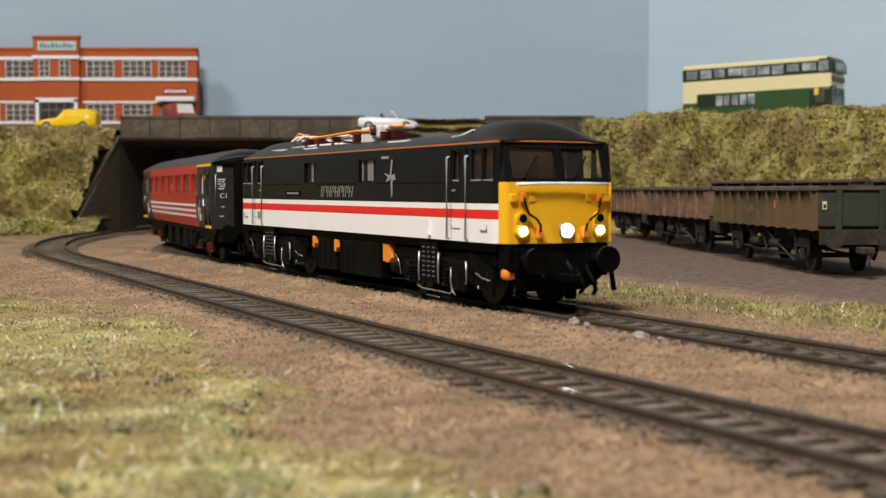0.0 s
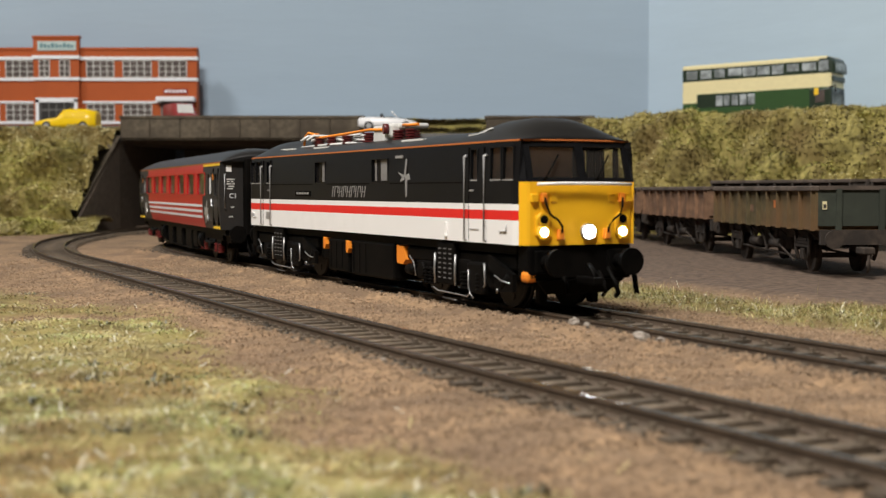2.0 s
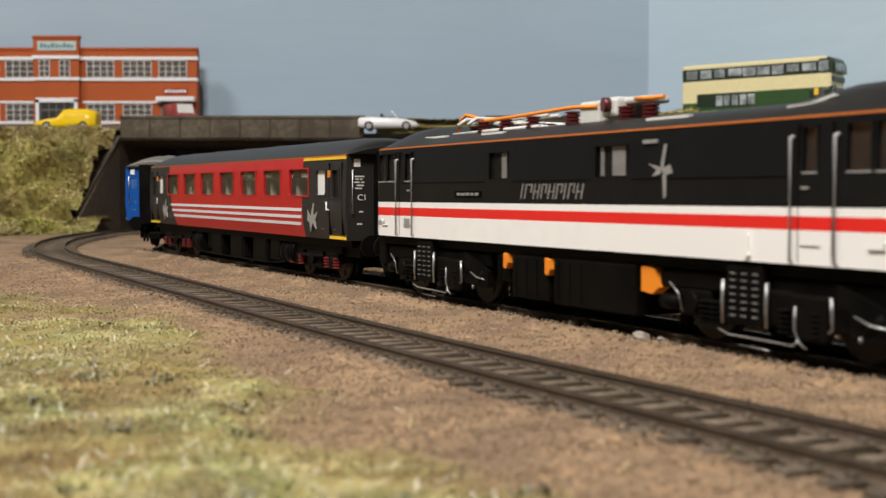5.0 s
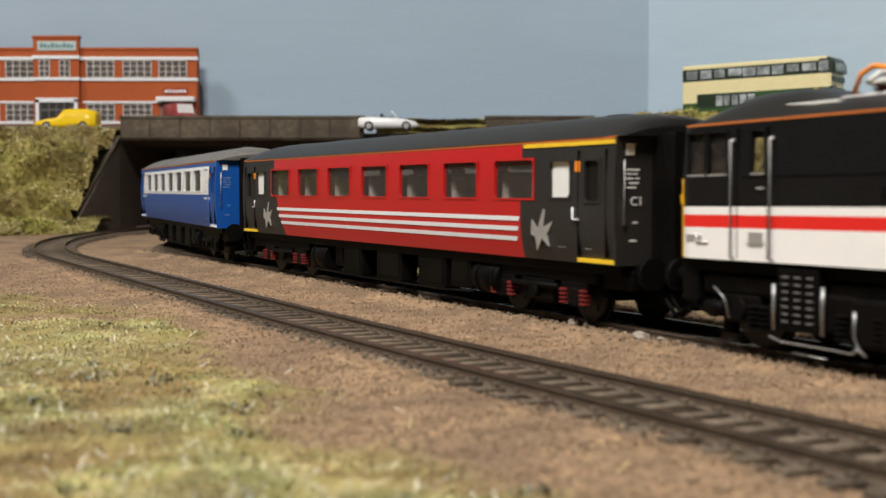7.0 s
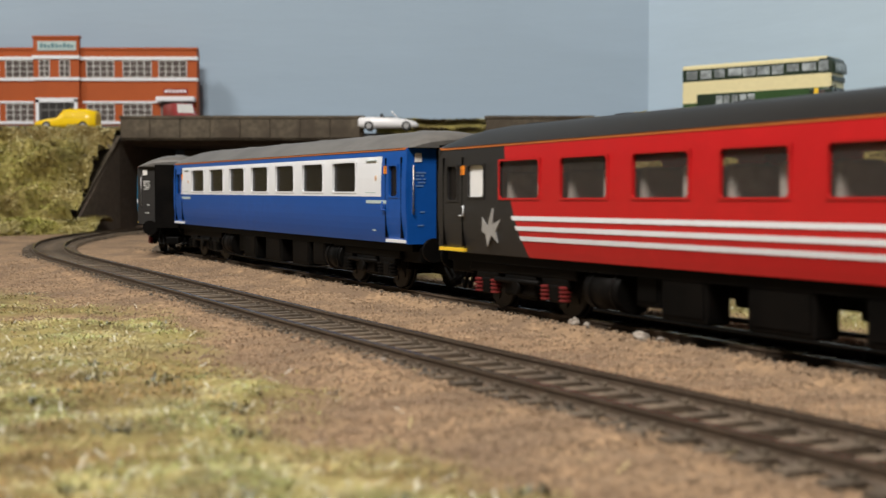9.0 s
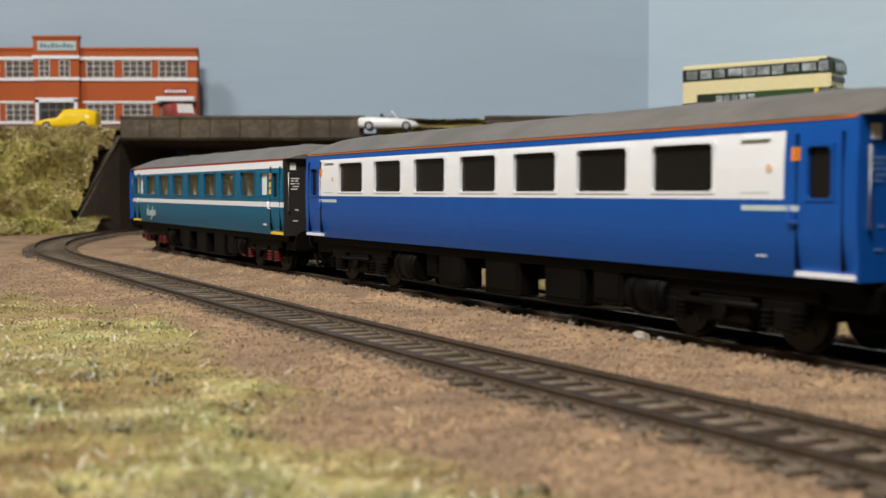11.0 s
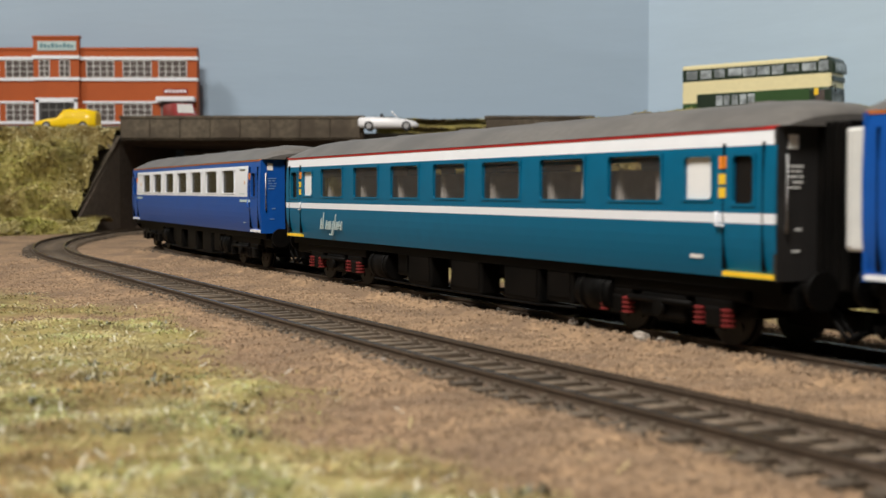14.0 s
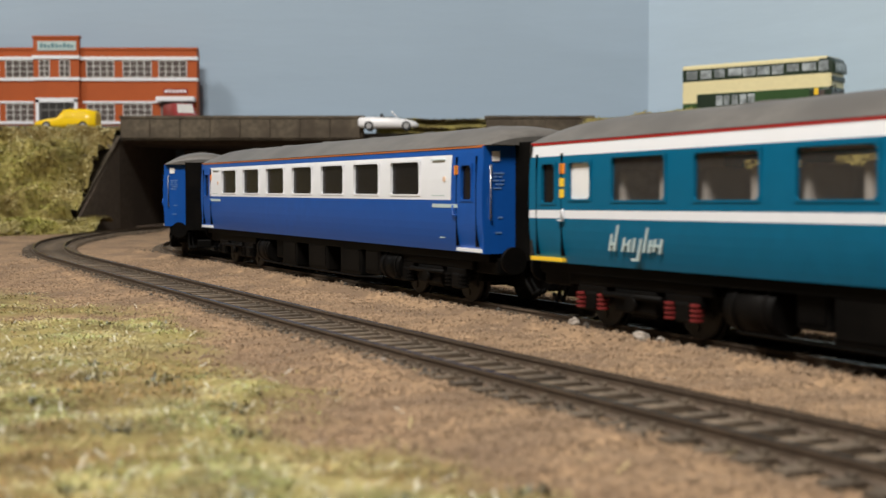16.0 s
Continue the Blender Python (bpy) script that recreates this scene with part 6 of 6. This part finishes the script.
# ---- placing ----
room()
ground()
track("track_front", "empty weathered track with dark sleepers in brown ballast", *FRONT, -1300, 40)
track("track_main", "weathered main line track under the train", *MAIN, -1080, 40, lift=LIFT)
backdrop()
bridge()
forecourt_mesh = bmesh.new()
bx(forecourt_mesh, -700, -301, 1138, 1304, 60, 84)
bx(forecourt_mesh, -700, -240, 1180, 1304, 82.2, 91)
tagged(part("forecourt", forecourt_mesh, "road"), "grey forecourt and road in front of the factory", "pavement", kind="structure")
factory()
bank("bank_left", "grassy olive and straw embankment beside the bridge", ((-700, 960), (-305, 1050)), ((-700, 1112), (-288, 1121)), 87, 3, bumps=22.0, straw=0.62)
bank("bank_foot", "low straw grass mound at the foot of the wing wall", ((-352, 985), (-282, 1012)), ((-345, 1012), (-285, 1092)), 9, 4, bumps=4, nu=40, nv=14, back=12, fibres=5000)
bank("bank_right", "tall grassy olive embankment behind the siding", ((98, 1000), (560, 640)), ((116, 1050), (610, 700)), 92, 8, bumps=18.0, back=215, straw=-0.1, fibres=46000)
bank("bank_bridge", "low straw grass verge on the bridge", ((-60, 1136), (60, 1136)), ((-60, 1148), (60, 1148)), 95, 5, bumps=5, nu=40, nv=14, back=30)
car("vintage_car", "bright yellow rounded vintage car on the bank top", mp(-338, 1152, 85, 0, 0, 180), "car_yellow", "van")
car("sports_car", "white open-topped sports car on the bridge", mp(-48, 1122, 83.5, 0, 0, 0), "car_white", "open")
car("red_van", "red van with a pale windscreen by the factory door", mp(-252, 1232, 91, 0, 0, -62), "car_red", "lorry")
bus(mp(274.5, 1110, 84.6, 0, -0.7, -37))
wagon("open_wagon", "weathered green and rust ribbed open ballast wagon", mp(148.6, 533, 0.6, 0, 0, -87.1), "wagon_green", "wagon_olive", half=68, top=31.6, bottom=16.5, ribs=10)
wagon("open_wagon", "rusty brown ribbed open ballast wagon", mp(141, 692, 0.6, 0, 0, -86), "wagon_rust", "wagon_rust", half=67, top=31.8, bottom=17, ribs=8)
wagon("open_wagon", "rusty brown open ballast wagon further along", mp(136, 852, 0.6, 0, 0, -89), "wagon_rust", "wagon_rust", half=67, top=31.8, bottom=17, ribs=8)
wagon("open_wagon", "dark dusty open wagon on the back siding", mp(208, 742, 1, 0, 0, -69.8), "wagon_dark", "wagon_dark", half=68, top=35.5, bottom=19, ribs=8)
wagon("open_wagon", "dark dusty open wagon at the end of the back siding", mp(260, 598, 1, 0, 0, -69.8), "wagon_dark", "wagon_dark", half=68, top=35.5, bottom=19, ribs=8)
LOCO = loco()
COACHES = [coach("passenger_coach", "bright red coach with dark grey ends and white stripes", RED),
           coach("passenger_coach", "blue coach with a white window band and grey roof", BLUE),
           coach("passenger_coach", "teal coach with white bands and grey roof", TEAL)]
COACHES.append(coach("passenger_coach", "blue coach with a white window band behind the teal coach", BLUE))
COACHES.append(coach("passenger_coach", "last blue coach with a white window band", BLUE))
ground_grass()
scatter("ballast_chippings", "brown ballast chippings strewn over the ground", "ballast", ["grain", "pale_grain", "grain", "pale_grain"], 66000, (-300, 300, 95, 620),
        lambda x, y, r: r.random() > grass_amount(x, y) * 1.15 and r.random() > yard_amount(x, y) * 1.1, (0.2, 0.56))
scatter("dark_chippings", "dark grey chippings beside the sleepers", "ballast", ["dark_grain", "sleeper", "sleeper", "grain"], 5000, (-250, 250, 100, 700),
        lambda x, y, r: r.random() < 0.6 and any(9.5 < abs(x * NX + y * NY - c) < 15.5 or 4.2 < abs(x * NX + y * NY - c) < 7.8 and r.random() < 0.6 for c in (front_off(x * DX + y * DY), 176)) and r.random() < 0.8, (0.35, 1.0))


def loose_stone(x, y, r, seed):
    """A small broken lump of pale rubble on the ballast."""
    rnd = random.Random(seed)
    bm = bmesh.new()
    bmesh.ops.create_icosphere(bm, subdivisions=2, radius=r)
    for v in bm.verts:
        k = 1 + 0.5 * noise.noise(v.co * (1.3 / r) + Vector((seed, 0, 0)))
        v.co = Vector((v.co.x * k * 1.2, v.co.y * k, v.co.z * k * 0.8))
    ob = part("loose_stone", bm, "rubble", at=mp(x, y, ground_height(x, y) + r * 0.45, 0, 0, rnd.uniform(0, 360)))
    tagged(ob, "small pale broken stone lying on the ballast", "stone", "stones on the ballast")


for i, (x, y, r) in enumerate(((43, 275, 1.5), (31.5, 304, 1.3), (-12, 252, 0.6), (46.5, 271, 0.9), (34, 300, 0.8), (71, 247, 0.7), (-95, 470, 1.0))):
    loose_stone(x, y, r, i)


RIDE = (-0.25, 0.4, -0.5, -0.3, -0.3)
BACK = (0, 0, 0, 3.0, 5.0)


def motions():
    times = [i * 0.2 for i in range(81)]
    walk(LOCO, [(t, train_pose(run_at(t), 70)) for t in times])
    for i, c in enumerate(COACHES):
        walk(c, [(t, train_pose(run_at(t) - 262 - 285.5 * i - BACK[i], 93, RIDE[i])) for t in times])
    fine = [i * 16.0 / 150 for i in range(151)]
    for ob, x, z, r in WHEELS:
        rows = []
        for t in fine:
            turn = math.degrees((run_at(t) - run_at(0)) / r)
            rows.append((t, mp(x, 0, z, 0, turn, 0)))
        walk(ob, rows)


motions()
